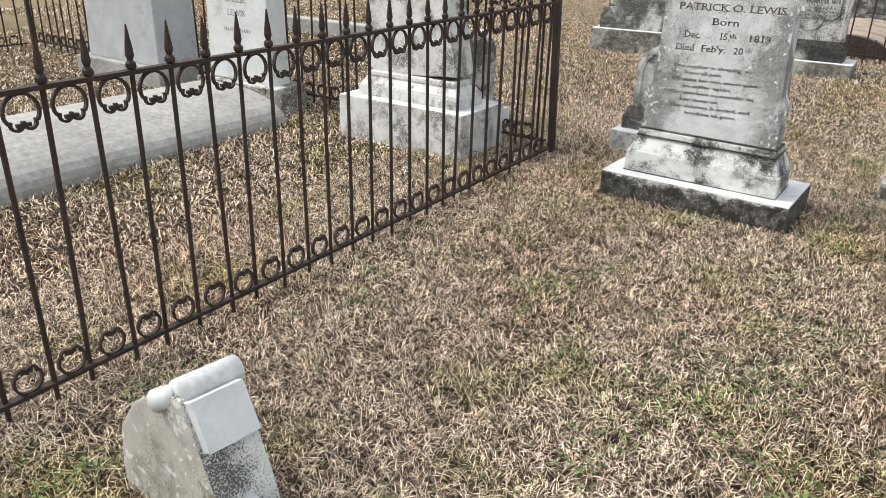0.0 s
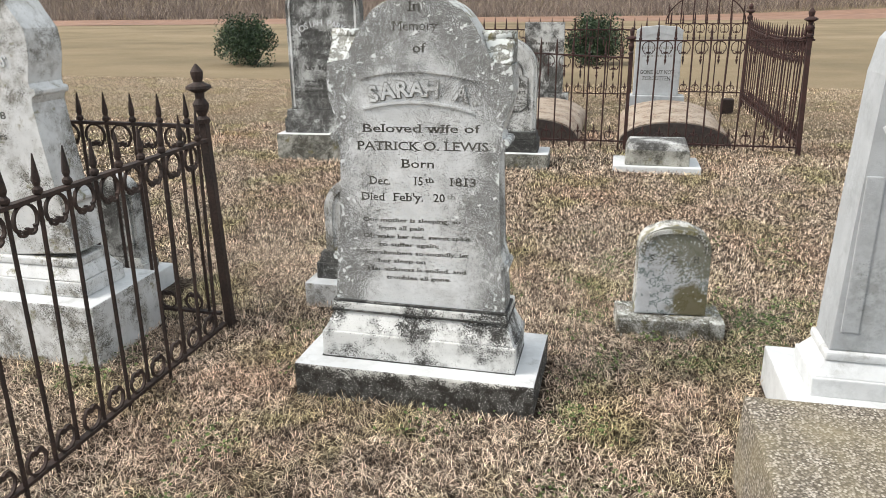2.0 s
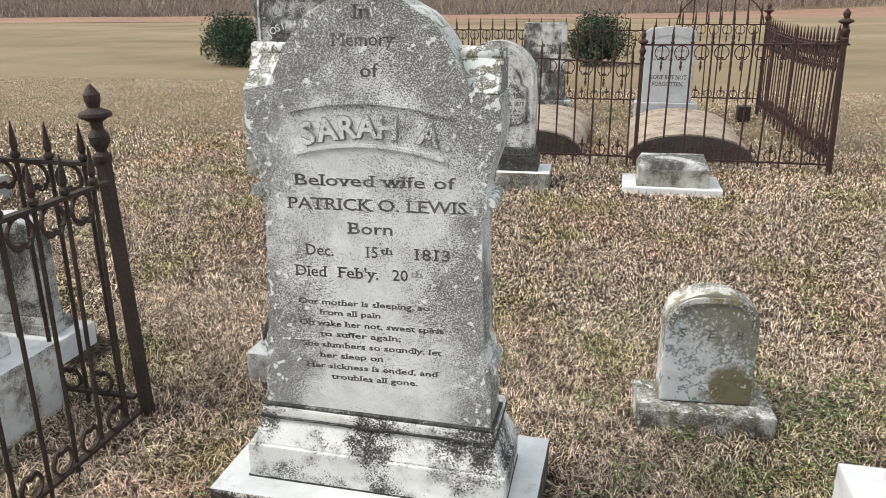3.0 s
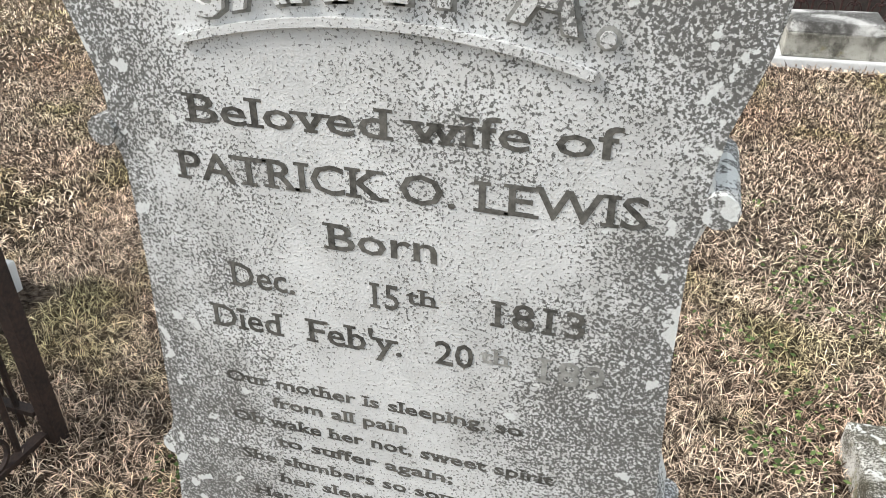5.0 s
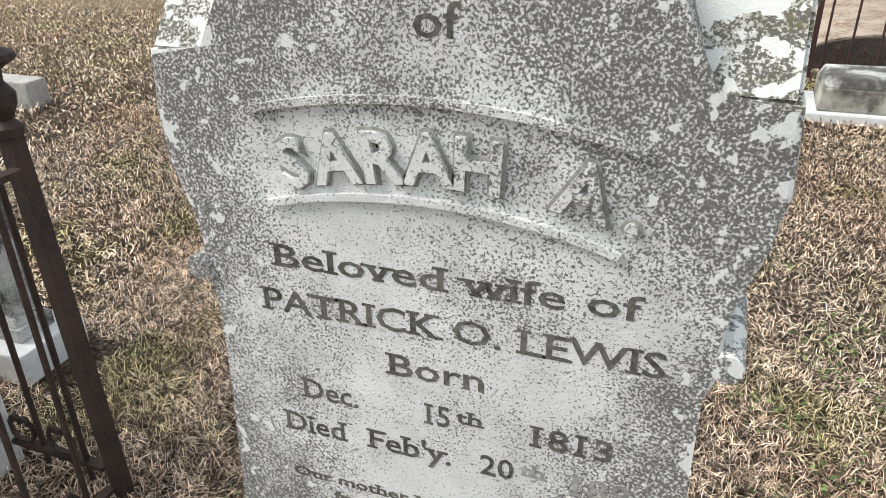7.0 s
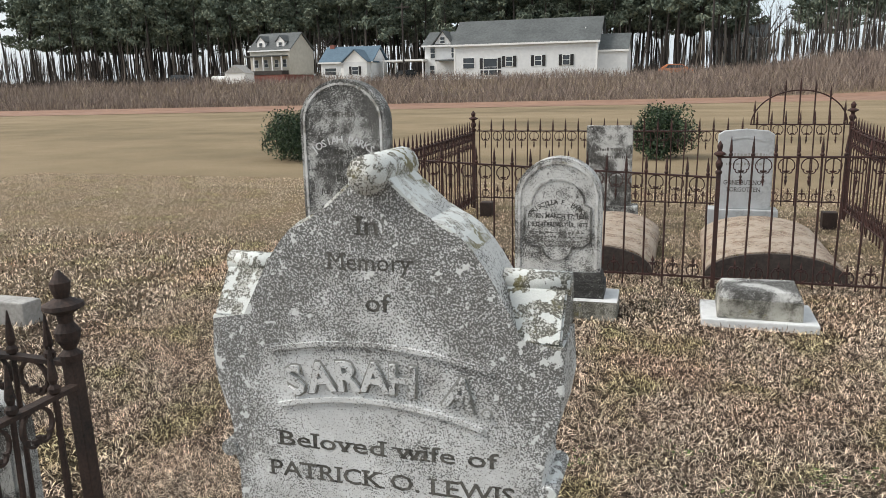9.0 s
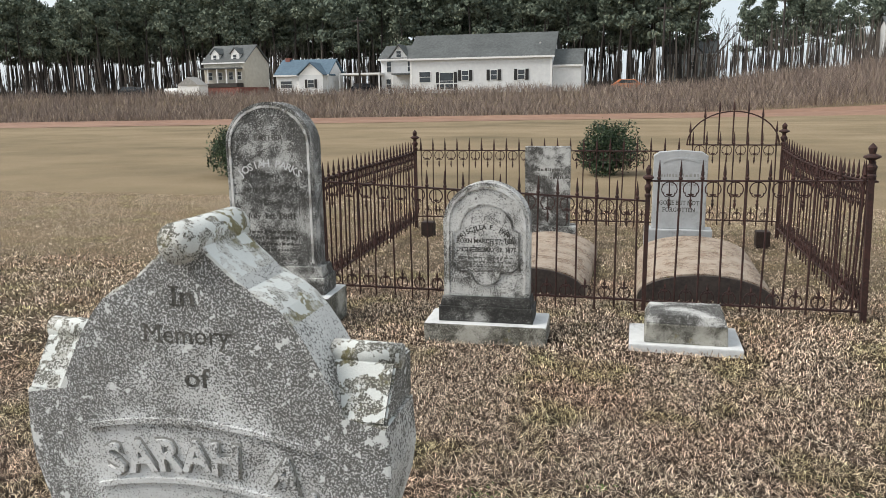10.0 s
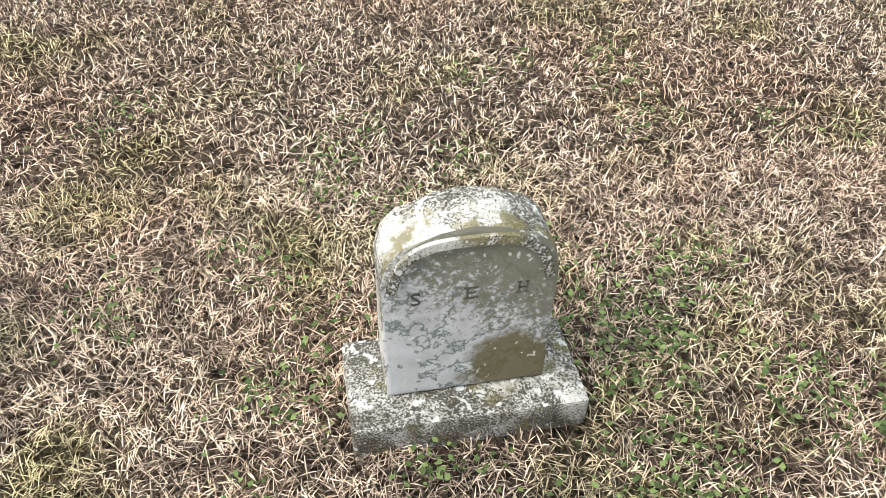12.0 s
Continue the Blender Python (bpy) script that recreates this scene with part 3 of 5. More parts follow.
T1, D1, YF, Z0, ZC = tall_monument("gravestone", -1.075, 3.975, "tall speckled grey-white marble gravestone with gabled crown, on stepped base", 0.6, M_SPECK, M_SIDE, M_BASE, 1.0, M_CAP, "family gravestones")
arched(D1, "SARAH A.", 0.026, YF, ZC, 0.768, 0.058, 29, M_LETTERPALE, 0.0015, 0.006)
arched(D1, "SARAH A.", 0.026, YF, ZC, 0.768, 0.058, 29, M_SPECK, 0.008, 0.002)
for text, x, z, h, w, mat in (
    ("In", -0.01, 1.545, 0.036, 0.05, M_LETTER), ("Memory", -0.01, 1.477, 0.034, 0.17, M_LETTER), ("of", 0.005, 1.398, 0.036, 0.05, M_LETTER),
    ("Beloved wife of", 0.008, 1.103, 0.032, 0.46, M_LETTER), ("PATRICK O. LEWIS", 0.015, 1.034, 0.034, 0.52, M_LETTER), ("Born", 0.0, 0.966, 0.033, 0.135, M_LETTER),
    ("Dec.", -0.155, 0.897, 0.033, 0.088, M_LETTER), ("15", 0.0, 0.897, 0.033, 0.042, M_LETTER), ("th", 0.046, 0.909, 0.020, 0.036, M_LETTER), ("1813", 0.175, 0.897, 0.033, 0.112, M_LETTER),
    ("Died", -0.185, 0.832, 0.033, 0.098, M_LETTER), ("Feb'y.", -0.04, 0.832, 0.033, 0.125, M_LETTER), ("20", 0.084, 0.832, 0.033, 0.048, M_LETTER), ("th", 0.132, 0.845, 0.020, 0.034, M_LETTERPALE), ("189", 0.215, 0.832, 0.033, 0.082, M_LETTERPALE),
    ("Our mother is sleeping, so", -0.03, 0.745, 0.017, 0.40, M_LETTER), ("from all pain", -0.07, 0.712, 0.017, 0.19, M_LETTER),
    ("Oh wake her not, sweet spirit", -0.01, 0.677, 0.017, 0.44, M_LETTER), ("to suffer again;", -0.04, 0.643, 0.017, 0.25, M_LETTER),
    ("She slumbers so soundly, let", -0.01, 0.608, 0.017, 0.43, M_LETTER), ("her sleep on", -0.07, 0.573, 0.017, 0.20, M_LETTER),
    ("Her sickness is ended, and", -0.01, 0.538, 0.017, 0.41, M_LETTER), ("troubles all gone.", 0.0, 0.503, 0.017, 0.27, M_LETTER)):
    inscription(D1, text, x, YF, z, h, mat, w, 0.0008, 0.0 if text == "Memory" else 0.0004, 0.03)

T2, D2, YF, Z0, ZC = tall_monument("gravestone", 0.84, 3.98, "tall blue-grey marble gravestone at a grave slab", 0.0, M_GREY, M_WHITE, M_WHITE, 0.98, None, "family gravestones", True)
for s in (-1, 1):
    part("edge_panel", box(s * 0.295 - 0.03, s * 0.295 + 0.03, 0.1295, 0.14, 0.42, 1.0, 0.004), M_GREY, D2)
arched(D2, "PATRICK O. LEWIS", 0.0, YF, ZC - 0.05, 0.510, 0.062, 60, M_WHITE, 0.007, 0.002)
for text, x, z, h, w in (("May", -0.16, 0.96, 0.042, 0.12), ("Oct.", -0.18, 0.775, 0.042, 0.11), ("Blessed", -0.15, 0.68, 0.02, 0.12), ("who di", -0.16, 0.645, 0.02, 0.10)):
    inscription(D2, text, x, YF, z, h, M_LETTER, w, 0.0008, 0.0008)

T3, D3, YF, Z0, ZC = tall_monument("gravestone", -3.06, 4.02, "tall stained white marble gravestone inside the iron fence", 0.0, M_STAINED, M_STAINED, M_STAINED, 1.02, None, "family gravestones", lift=0.12)
D3.matrix_basis = pose(0, 0, 0.345, 0, -4.5, 0) @ pose(0, 0, -0.345)
arched(D3, "JOHN W. LEWIS", 0.0, YF, ZC, 0.510, 0.048, 50, M_WHITE, 0.006, 0.001)
for text, x, z, h, w in (("HUSBAND", -0.02, 1.40, 0.036, 0.22), ("Died", 0.0, 1.06, 0.032, 0.10), ("Sept. 20th 188", -0.01, 0.97, 0.032, 0.36), ("Aged 31 years", 0.0, 0.88, 0.030, 0.30)):
    inscription(D3, text, x, YF, z, h, M_LETTER, w, 0.0008, 0.0006)


def round_monument(name, x, y, label, mat, step_mat, base_mat, bw, bd, bh, pw, ph, dw, dh, dd, rz=0.0, group="family gravestones", rx=0.0, rim_mat=None):
    """Round-topped tablet with a raised rim, on a plinth and a base."""
    t = thing(name, x, y, gz(x, y), label, "gravestone", group, rz=rz, rx=rx)
    two_tone(part("base_slab", box(-bw / 2, bw / 2, 0, bd, -0.1, bh, 0.01, wobble=0.004), M_WHITE, t), base_mat)
    yc = bd / 2
    part("plinth", box(-pw / 2, pw / 2, yc - dd * 0.75, yc + dd * 0.75, bh, bh + ph * 0.62, 0.006), step_mat, t)
    part("moulding", box(-pw / 2 + 0.012, pw / 2 - 0.012, yc - dd * 0.68, yc + dd * 0.68, bh + ph * 0.62, bh + ph, 0.008, 0.012), step_mat, t)
    z0 = bh + ph
    r = dw / 2
    rise = r * 0.95
    out = [(-r, z0), (-r * 1.0, z0 + dh - rise)] + arc(0, z0 + dh - rise, r, rise, 180, 0, 20)[1:-1] + [(r, z0 + dh - rise), (r, z0)]
    die = part("tablet", prism(list(reversed(out)), yc - dd / 2, yc + dd / 2, 0.008), mat, t)
    rr = r - 0.035
    pts = [(-rr, z0 + 0.03)] + arc(0, z0 + dh - rise, rr, rise - 0.035, 180, 0, 24) + [(rr, z0 + 0.03)]
    bm = strip(pts, 0.018, 0.014)
    bmesh.ops.translate(bm, verts=bm.verts, vec=(0, yc - dd / 2, 0))
    part("raised_rim", bm, rim_mat or mat, die)
    return t, die, yc - dd / 2, z0


# father's stone and the mother's stone before the far fence
T4, D4, yf, z0 = round_monument("gravestone", -3.17, 8.40, "tall round-topped marble gravestone blackened by weather, on stepped base", M_DARKOLD, M_OLD, M_DAMP, 0.98, 0.50, 0.26, 0.86, 0.23, 0.73, 1.32, 0.20, 4, rim_mat=M_STAINED)
bm = strip(arc(0, z0 + 0.42, 0.42, 0.42, 134, 46, 16), 0.11, 0.008)
bmesh.ops.translate(bm, verts=bm.verts, vec=(0, yf - 0.001, 0))
part("name_band", bm, M_OLD, D4)
arched(D4, "JOSIAH PARKS", 0.0, yf - 0.004, z0 + 0.42, 0.39, 0.06, 72, M_WHITE, 0.004, 0.001)
for text, z, h, w, mat in (("FATHER", 1.02, 0.04, 0.24, M_LETTER), ("Born", 0.72, 0.045, 0.16, M_INK), ("Jany. 13th 1834", 0.61, 0.045, 0.46, M_INK), ("Died", 0.50, 0.045, 0.14, M_INK), ("July 1st 1881", 0.39, 0.045, 0.42, M_INK)):
    inscription(D4, text, 0, yf, z0 + z, h, mat, w, 0.0008, 0.001)
for k in range(4):
    bars(D4, 0, yf, z0 + 0.27 - 0.05 * k, 0.42 - 0.08 * (k == 3), 0.025, M_INK)

T5, D5, yf, z0 = round_monument("gravestone", -1.40, 8.36, "round-topped marble gravestone with sunk shield panel, lichen-darkened", M_PALEOLD, M_BLACK, M_DAMP, 0.93, 0.40, 0.15, 0.72, 0.19, 0.65, 0.87, 0.17, 2, rim_mat=M_STAINED)
rr = 0.25
shield = [(-rr, z0 + 0.24), (-rr, z0 + 0.50)] + arc(0, z0 + 0.52, 0.20, 0.19, 180, 0, 16) + [(rr, z0 + 0.50), (rr, z0 + 0.24), (0.20, z0 + 0.20), (0.13, z0 + 0.19)] + arc(0, z0 + 0.19, 0.11, 0.10, 0, -180, 10) + [(-0.13, z0 + 0.19), (-0.20, z0 + 0.20), (-rr, z0 + 0.24)]
bm = strip(shield, 0.014, 0.010)
bmesh.ops.translate(bm, verts=bm.verts, vec=(0, yf - 0.002, 0))
part("shield_moulding", bm, M_OLD, D5)
arched(D5, "PRISCILLA F. PARKS", 0.0, yf, z0 + 0.26, 0.26, 0.036, 92, M_INK, 0.001, 0.001)
for text, z, h in (("BORN MARCH 17, 1836", 0.415, 0.034), ("DIED FEBRUARY 12, 1877", 0.350, 0.034)):
    inscription(D5, text, 0, yf, z0 + z, h, M_INK, 0.45, 0.0008, 0.001)
for k in range(4):
    bars(D5, 0, yf, z0 + 0.30 - 0.035 * k, 0.42 - 0.03 * k, 0.014, M_LETTER)


def stump():
    t = thing("monument_base", 0.053, 8.42, gz(0, 8.42), "low weathered stone block on white slab, its headstone missing", "monument base")
    part("base_slab", box(-0.397, 0.397, 0, 0.55, -0.08, 0.055, 0.01, wobble=0.006), M_WHITE, t)
    part("block", box(-0.285, 0.285, 0.05, 0.48, 0.055, 0.20, 0.012, wobble=0.006), M_DAMP, t)
    part("chamfered_top", box(-0.285, 0.285, 0.05, 0.48, 0.2, 0.265, 0.01, 0.03, wobble=0.005), M_OLD, t)


stump()


def small_marker():
    t = thing("small_headstone", -0.010, 4.86, gz(0, 4.9), "small mossy round-topped marble footstone with faded initials, on low base", "headstone", rz=4.5)
    two_tone(part("base_slab", box(-0.255, 0.255, 0.0, 0.245, -0.08, 0.095, 0.012, wobble=0.005), M_SMALL, t, "white marble base with moss"), M_MOSSFACE)
    r, z0, top = 0.168, 0.096, 0.555
    out = [(-r - 0.004, z0), (-r, 0.43)] + [(-r + 0.055 - 0.055 * math.cos(radians(a)), 0.43 + 0.085 * math.sin(radians(a))) for a in (20, 40, 60, 80)]
    out += [(-0.06, 0.545), (0.0, top), (0.06, 0.545)] + [(r - 0.055 + 0.055 * math.cos(radians(a)), 0.43 + 0.085 * math.sin(radians(a))) for a in (80, 60, 40, 20)] + [(r, 0.43), (r + 0.004, z0)]
    d = part("tablet", prism(list(reversed(out)), 0.075, 0.195, 0.012), M_SMALL, t)
    two_tone(d, M_FACE, 1)
    pts = [(0.152 * -math.copysign(abs(math.cos(radians(a))) ** 0.6, math.cos(radians(a))), 0.37 + 0.155 * math.sin(radians(a)) ** 0.8) for a in range(12, 170, 6)]
    bm = strip(pts, 0.020, 0.016)
    bmesh.ops.translate(bm, verts=bm.verts, vec=(0, 0.074, 0))
    part("raised_rim", bm, M_SMALL, d)
    for sign, x in (("S", -0.105), ("E", 0.0), ("H", 0.102)):
        inscription(d, sign, x, 0.0745, 0.372, 0.032, M_LETTER, 0.024, 0.0008)


small_marker()

T6, D6, yf, z0 = round_monument("gravestone", -1.62, 4.88, "small round-topped stone on white base standing behind taller monument", M_STAINED, M_OLD, M_STAINED, 0.58, 0.34, 0.13, 0.50, 0.15, 0.40, 0.42, 0.12)
T7, D7, yf, z0 = round_monument("headstone", -3.07, 4.80, "small dark weathered headstone standing just behind the iron fence", M_OLD, M_OLD, M_WHITE, 0.52, 0.28, 0.12, 0.40, 0.08, 0.34, 0.48, 0.10)


def squared_monument():
    x, y = 2.42, 8.56
    t = thing("gravestone", x, y, gz(x, y), "blue-grey marble gravestone with clipped top corners, on stepped base", "gravestone", "family gravestones", rz=3)
    two_tone(part("base_slab", box(-0.49, 0.49, 0, 0.5, -0.1, 0.245, 0.008, wobble=0.003), M_GREY, t), M_OLD)
    part("plinth", box(-0.41, 0.41, 0.07, 0.43, 0.245, 0.40, 0.006), M_GREY, t)
    part("moulding", box(-0.41, 0.41, 0.07, 0.43, 0.40, 0.46, 0.004, 0.05), M_GREY, t)
    out = [(-0.33, 0.46), (-0.305, 1.16), (-0.24, 1.26), (0.24, 1.26), (0.305, 1.16), (0.33, 0.46)]
    d = part("tablet", prism(list(reversed(out)), 0.15, 0.35, 0.008), M_GREY, t)
    for text, z, h, w in (("MARGARET", 1.06, 0.045, 0.36), ("BORN", 0.92, 0.03, 0.10), ("DIED", 0.80, 0.03, 0.10)):
        inscription(d, text, 0, 0.15, z, h, M_LETTERPALE, w, 0.0008, 0.0006)
    for z in (0.99, 0.86, 0.74):
        bars(d, 0, 0.15, z, 0.4, 0.03, M_LETTERPALE)


squared_monument()


def grave_slab():
    t = thing("grave_slab", 0.72, 1.0, gz(0.7, 2.5), "thick exposed-aggregate concrete grave slab lying on the turf", "grave slab", rz=0.8)
    part("slab", box(-0.54, 0.54, 0.0, 2.78, -0.1, 0.335, 0.012, wobble=0.006), M_AGG, t)


grave_slab()


def leaning_fragment():
    """Broken top of an old stone, leaning back in the turf."""
    t = thing("broken_headstone", -1.375, 1.04, gz(-1.5, 1.0) - 0.12, "broken gabled top of a buff stone leaning in the grass", "headstone", rz=-4, ry=-3, rx=-3)
    out = [(-0.27, 0.0), (-0.30, 0.2), (-0.28, 0.33), (-0.20, 0.43), (-0.10, 0.49), (-0.03, 0.52), (0.03, 0.52), (0.07, 0.45), (0.14, 0.30), (0.20, 0.14), (0.24, 0.0)]
    b = two_tone(part("tablet", prism(list(reversed(out)), -0.08, 0.09, 0.010), M_FLANK, t), M_BROKEN, 1)
    part("ridge_roll", rod((0.0, -0.065, 0.525), (0.0, 0.11, 0.525), 0.036, 14), M_WHITE, b, smooth=True)
    part("roll_end", rod((-0.075, -0.085, 0.485), (-0.02, -0.05, 0.510), 0.030, 12), M_WHITE, b, smooth=True)
    part("white_fillet", prism([(0.030, 0.515), (0.062, 0.525), (0.122, 0.405), (0.088, 0.395)], -0.07, 0.085, 0.004), M_WHITE, b)
    part("broken_ledge", box(0.165, 0.305, -0.06, 0.10, 0.0, 0.215, 0.012, 0.012, wobble=0.012), M_FLANK, t)
    part("side_roll", rod((0.155, 0.0, 0.245), (0.30, 0.0, 0.215), 0.028, 12), M_WHITE, t, smooth=True)


leaning_fragment()


def vault(name, x0, x1, y0, y1, label):
    """Low barrel-topped grave cover; its ends are coloured dark for their shade."""
    xm, y = (x0 + x1) / 2, y0
    t = thing(name, xm, y, gz(xm, y), label, "grave vault", "barrel vaults in the far fence")
    w, l = (x1 - x0) / 2, y1 - y0
    out = [(-w, -0.05), (-w, 0.05)] + arc(0, 0.05, w, 0.22, 180, 0, 18)[1:-1] + [(w, 0.05), (w, -0.05)]
    part("barrel_cover", prism(list(reversed(out)), 0.02, l, 0.012), M_TOMB, t, smooth=False)
    inner = [(x * 0.985, z - 0.012) for x, z in out]
    part("end_wall", prism(list(reversed(inner)), -0.012, 0.019), M_BRICKEND, t, "dark brick end with shade put into its colour")


vault("grave_vault", -0.30, 0.88, 9.85, 11.75, "low barrel-topped grave vault of stained buff plaster")
vault("grave_vault", -1.80, -0.74, 9.85, 11.75, "low barrel-topped grave vault of stained buff plaster")


def slab_headstone(x, y, w, h, mat, peaked, label):
    t = thing("headstone", x, y, gz(x, y), label, "headstone")
    part("base_slab", box(-w / 2 - 0.08, w / 2 + 0.08, -0.06, 0.22, -0.08, 0.3, 0.012), mat, t)
    a = w / 2
    out = [(-a, 0.3), (-a, h - 0.06), (-a + 0.06, h - 0.02), (0, h), (a - 0.06, h - 0.02), (a, h - 0.06), (a, 0.3)] if peaked else [(-a, 0.3), (-a, h), (a, h), (a, 0.3)]
    d = part("tablet", prism(list(reversed(out)), 0, 0.12, 0.01), mat, t)
    return d, a


d, a = slab_headstone(-1.36, 12.0, 0.53, 1.24, M_OLD, False, "flat-topped dark weathered headstone behind a grave vault")
bars(d, 0, 0, 0.95, 0.34, 0.04, M_LETTER)
bars(d, 0, 0, 0.86, 0.38, 0.04, M_LETTER)
d, a = slab_headstone(0.145, 12.0, 0.59, 1.20, M_GREY, True, "pale blue-grey headstone with a low peaked top and wreath")
inscription(d, "GONE BUT NOT", 0, 0, 0.58, 0.05, M_LETTER, 0.44, 0.001, 0.001)
inscription(d, "FORGOTTEN", 0, 0, 0.50, 0.05, M_LETTER, 0.36, 0.001, 0.001)
bars(d, 0, 0, 0.90, 0.44, 0.04, M_LETTERPALE)
bars(d, 0, 0, 0.80, 0.40, 0.035, M_LETTERPALE)
bm = strip(arc(0, 1.04, 0.20, 0.07, 160, 20, 14), 0.02, 0.01)
part("carved_wreath", bm, M_GREY, d)

# stones inside the near plot


def near_plot():
    t = thing("grave_cover", -4.70, 1.55, gz(-4.7, 2), "low rounded grey concrete grave cover inside the iron fence", "grave cover")
    out = [(-0.64, -0.05), (-0.64, 0.06)] + arc(0, 0.06, 0.64, 0.20, 180, 0, 16)[1:-1] + [(0.64, 0.06), (0.64, -0.05)]
    part("cover", prism(list(reversed(out)), 0, 2.42, 0.01), M_CONC, t)
    t = thing("headstone", -4.78, 4.12, gz(-4.8, 4.1), "white marble headstone on mossy block at the head of the cover", "headstone")
    part("base_slab", box(-0.46, 0.46, 0, 0.34, -0.08, 0.20, 0.01, wobble=0.004), M_SMALL, t)
    d = part("tablet", prism([(-0.36, 0.2), (0.36, 0.2), (0.33, 1.15), (0.2, 1.3), (-0.2, 1.3), (-0.33, 1.15)], 0.08, 0.26, 0.008), M_WHITE, t)
    for text, z, w in (("MOTHER", 0.92, 0.24), ("SALLIE", 0.80, 0.22), ("LEWIS", 0.70, 0.20)):
        inscription(d, text, 0, 0.08, z, 0.045, M_LETTERPALE, w, 0.0008, 0.001)
    bars(d, 0, 0.08, 0.58, 0.3, 0.03, M_LETTERPALE)
    t = thing("obelisk", -6.40, 4.15, gz(-6.4, 4.1), "grey stone shaft on square base inside the iron fence", "obelisk")
    part("base_slab", box(-0.62, 0.62, 0, 0.62, -0.08, 0.16, 0.01), M_CONC, t)
    part("shaft", box(-0.52, 0.52, 0.08, 0.54, 0.16, 1.6, 0.01, 0.06), M_GREY, t)
    t = thing("stone_curb", -6.6, 7.2, gz(-6.6, 7.2), "low cream stone kerb round a plot in the lawn", "kerb")
    part("kerb", box(-1.3, 1.3, 0, 0.18, -0.05, 0.18, 0.015), M_CONC, t)


near_plot()

# ---- iron fences ----


def scroll(r, w, d, bm, cx, cz, flip=1):
    """Horseshoe with two curls, hung between two pickets."""
    strip([(cx + px, cz + flip * pz) for px, pz in arc(0, 0, r, r, -35, 215, 14)], w, d, bm)
    for s in (-1, 1):
        x0 = s * r * math.cos(radians(35))
        strip([(cx + x0 - s * 0.45 * r + px * s, cz + flip * (-0.62 * r + pz)) for px, pz in arc(0, 0, 0.36 * r, 0.36 * r, 30, -200, 8)], w, d, bm)
    strip([(cx - 0.4 * r, cz - flip * 0.72 * r), (cx + 0.4 * r, cz - flip * 0.72 * r)], w * 1.4, d, bm)
    return bm


def mesh_only(name, bm, mat):
    me = bpy.data.meshes.new(name)
    bmesh.ops.recalc_face_normals(bm, faces=bm.faces)
    bm.to_mesh(me)
    bm.free()
    me.materials.append(mat)
    return me


def picket_mesh(h, tip, mat, r=0.0085, foot=0.0):
    """Square bar with a collar at the rail and a spear point. z is 0 at the top rail."""
    bm = rod((0, 0, -h - foot), (0, 0, 0.01), r, 6)
    lathe([(r, 0.005), (0.017, 0.014), (0.017, 0.026), (0.009, 0.036), (0.014, 0.052), (0.0125, 0.07), (0.0022, tip)], n=8, bm=bm)
    return mesh_only("picket", bm, mat)


def iron_panel(fence, p0, p1, mat, z_top, z_bot, spacing=0.146, tip=0.145, sag=0.0, low_spears=False, foot=0.06, scrolls=True, z_top1=None):
    """Pickets, rails and scrollwork between two posts, as parts of the fence."""
    a, b = Vector((*p0, 0)), Vector((*p1, 0))
    l = (b - a).length
    n = max(2, round(l / spacing))
    step = l / n
    rot = math.degrees(math.atan2(b.y - a.y, b.x - a.x))
    z1 = z_top if z_top1 is None else z_top1
    top = lambda s: z_top + (z1 - z_top) * s / l - sag * 4 * (s / l) * (1 - s / l)
    base = pose(a.x, a.y, gz((a.x + b.x) / 2, (a.y + b.y) / 2), 0, 0, rot)

    def put(name, me, m):
        ob = new(name, me)
        ob.parent = fence
        ob.matrix_basis = base @ m
        return ob

    put("top_rail", mesh_only("top_rail", strip([(s * l / 12, top(s * l / 12)) for s in range(13)], 0.014, 0.030), mat), Matrix())
    put("bottom_rail", mesh_only("bottom_rail", strip([(s * l / 6, z_bot) for s in range(7)], 0.014, 0.028), mat), Matrix())
    pk = picket_mesh(z_top - z_bot, tip, mat, foot=foot)
    r = step * 0.36
    sc = mesh_only("scroll", scroll(r, 0.008, 0.012, bmesh.new(), 0, -r - 0.008), mat) if scrolls else None
    sl = mesh_only("scroll", scroll(r * 0.85, 0.008, 0.012, bmesh.new(), 0, r * 0.85 + 0.006, -1), mat) if scrolls else None
    spear = None
    if low_spears:
        bm = rod((0, 0, 0), (0, 0, 0.09), 0.006, 6)
        lathe([(0.006, 0.085), (0.014, 0.095), (0.006, 0.11), (0.013, 0.125), (0.001, 0.175)], n=6, bm=bm)
        spear = mesh_only("low_spear", bm, mat)
        bm = rod((0, 0, 0), (0, 0, -0.16), 0.005, 6)
        lathe([(0.001, -0.24), (0.013, -0.19), (0.006, -0.175), (0.012, -0.16), (0.006, -0.15)], n=6, bm=bm)
        drop = mesh_only("drop_spear", bm, mat)
    for i in range(n):
        s = step * (i + 0.5)
        lean = pose(s, 0, top(s), random.uniform(-0.8, 0.8), random.uniform(-0.8, 0.8))
        put("picket", pk, lean)
        if i and scrolls:
            put("scroll", sc, pose(step * i, 0, top(step * i)))
            put("scroll", sl, pose(step * i, 0, z_bot))
        if i and spear:
            put("low_spear", spear, pose(step * i, 0, z_bot))
            put("drop_spear", drop, pose(step * i, 0, top(step * i)))


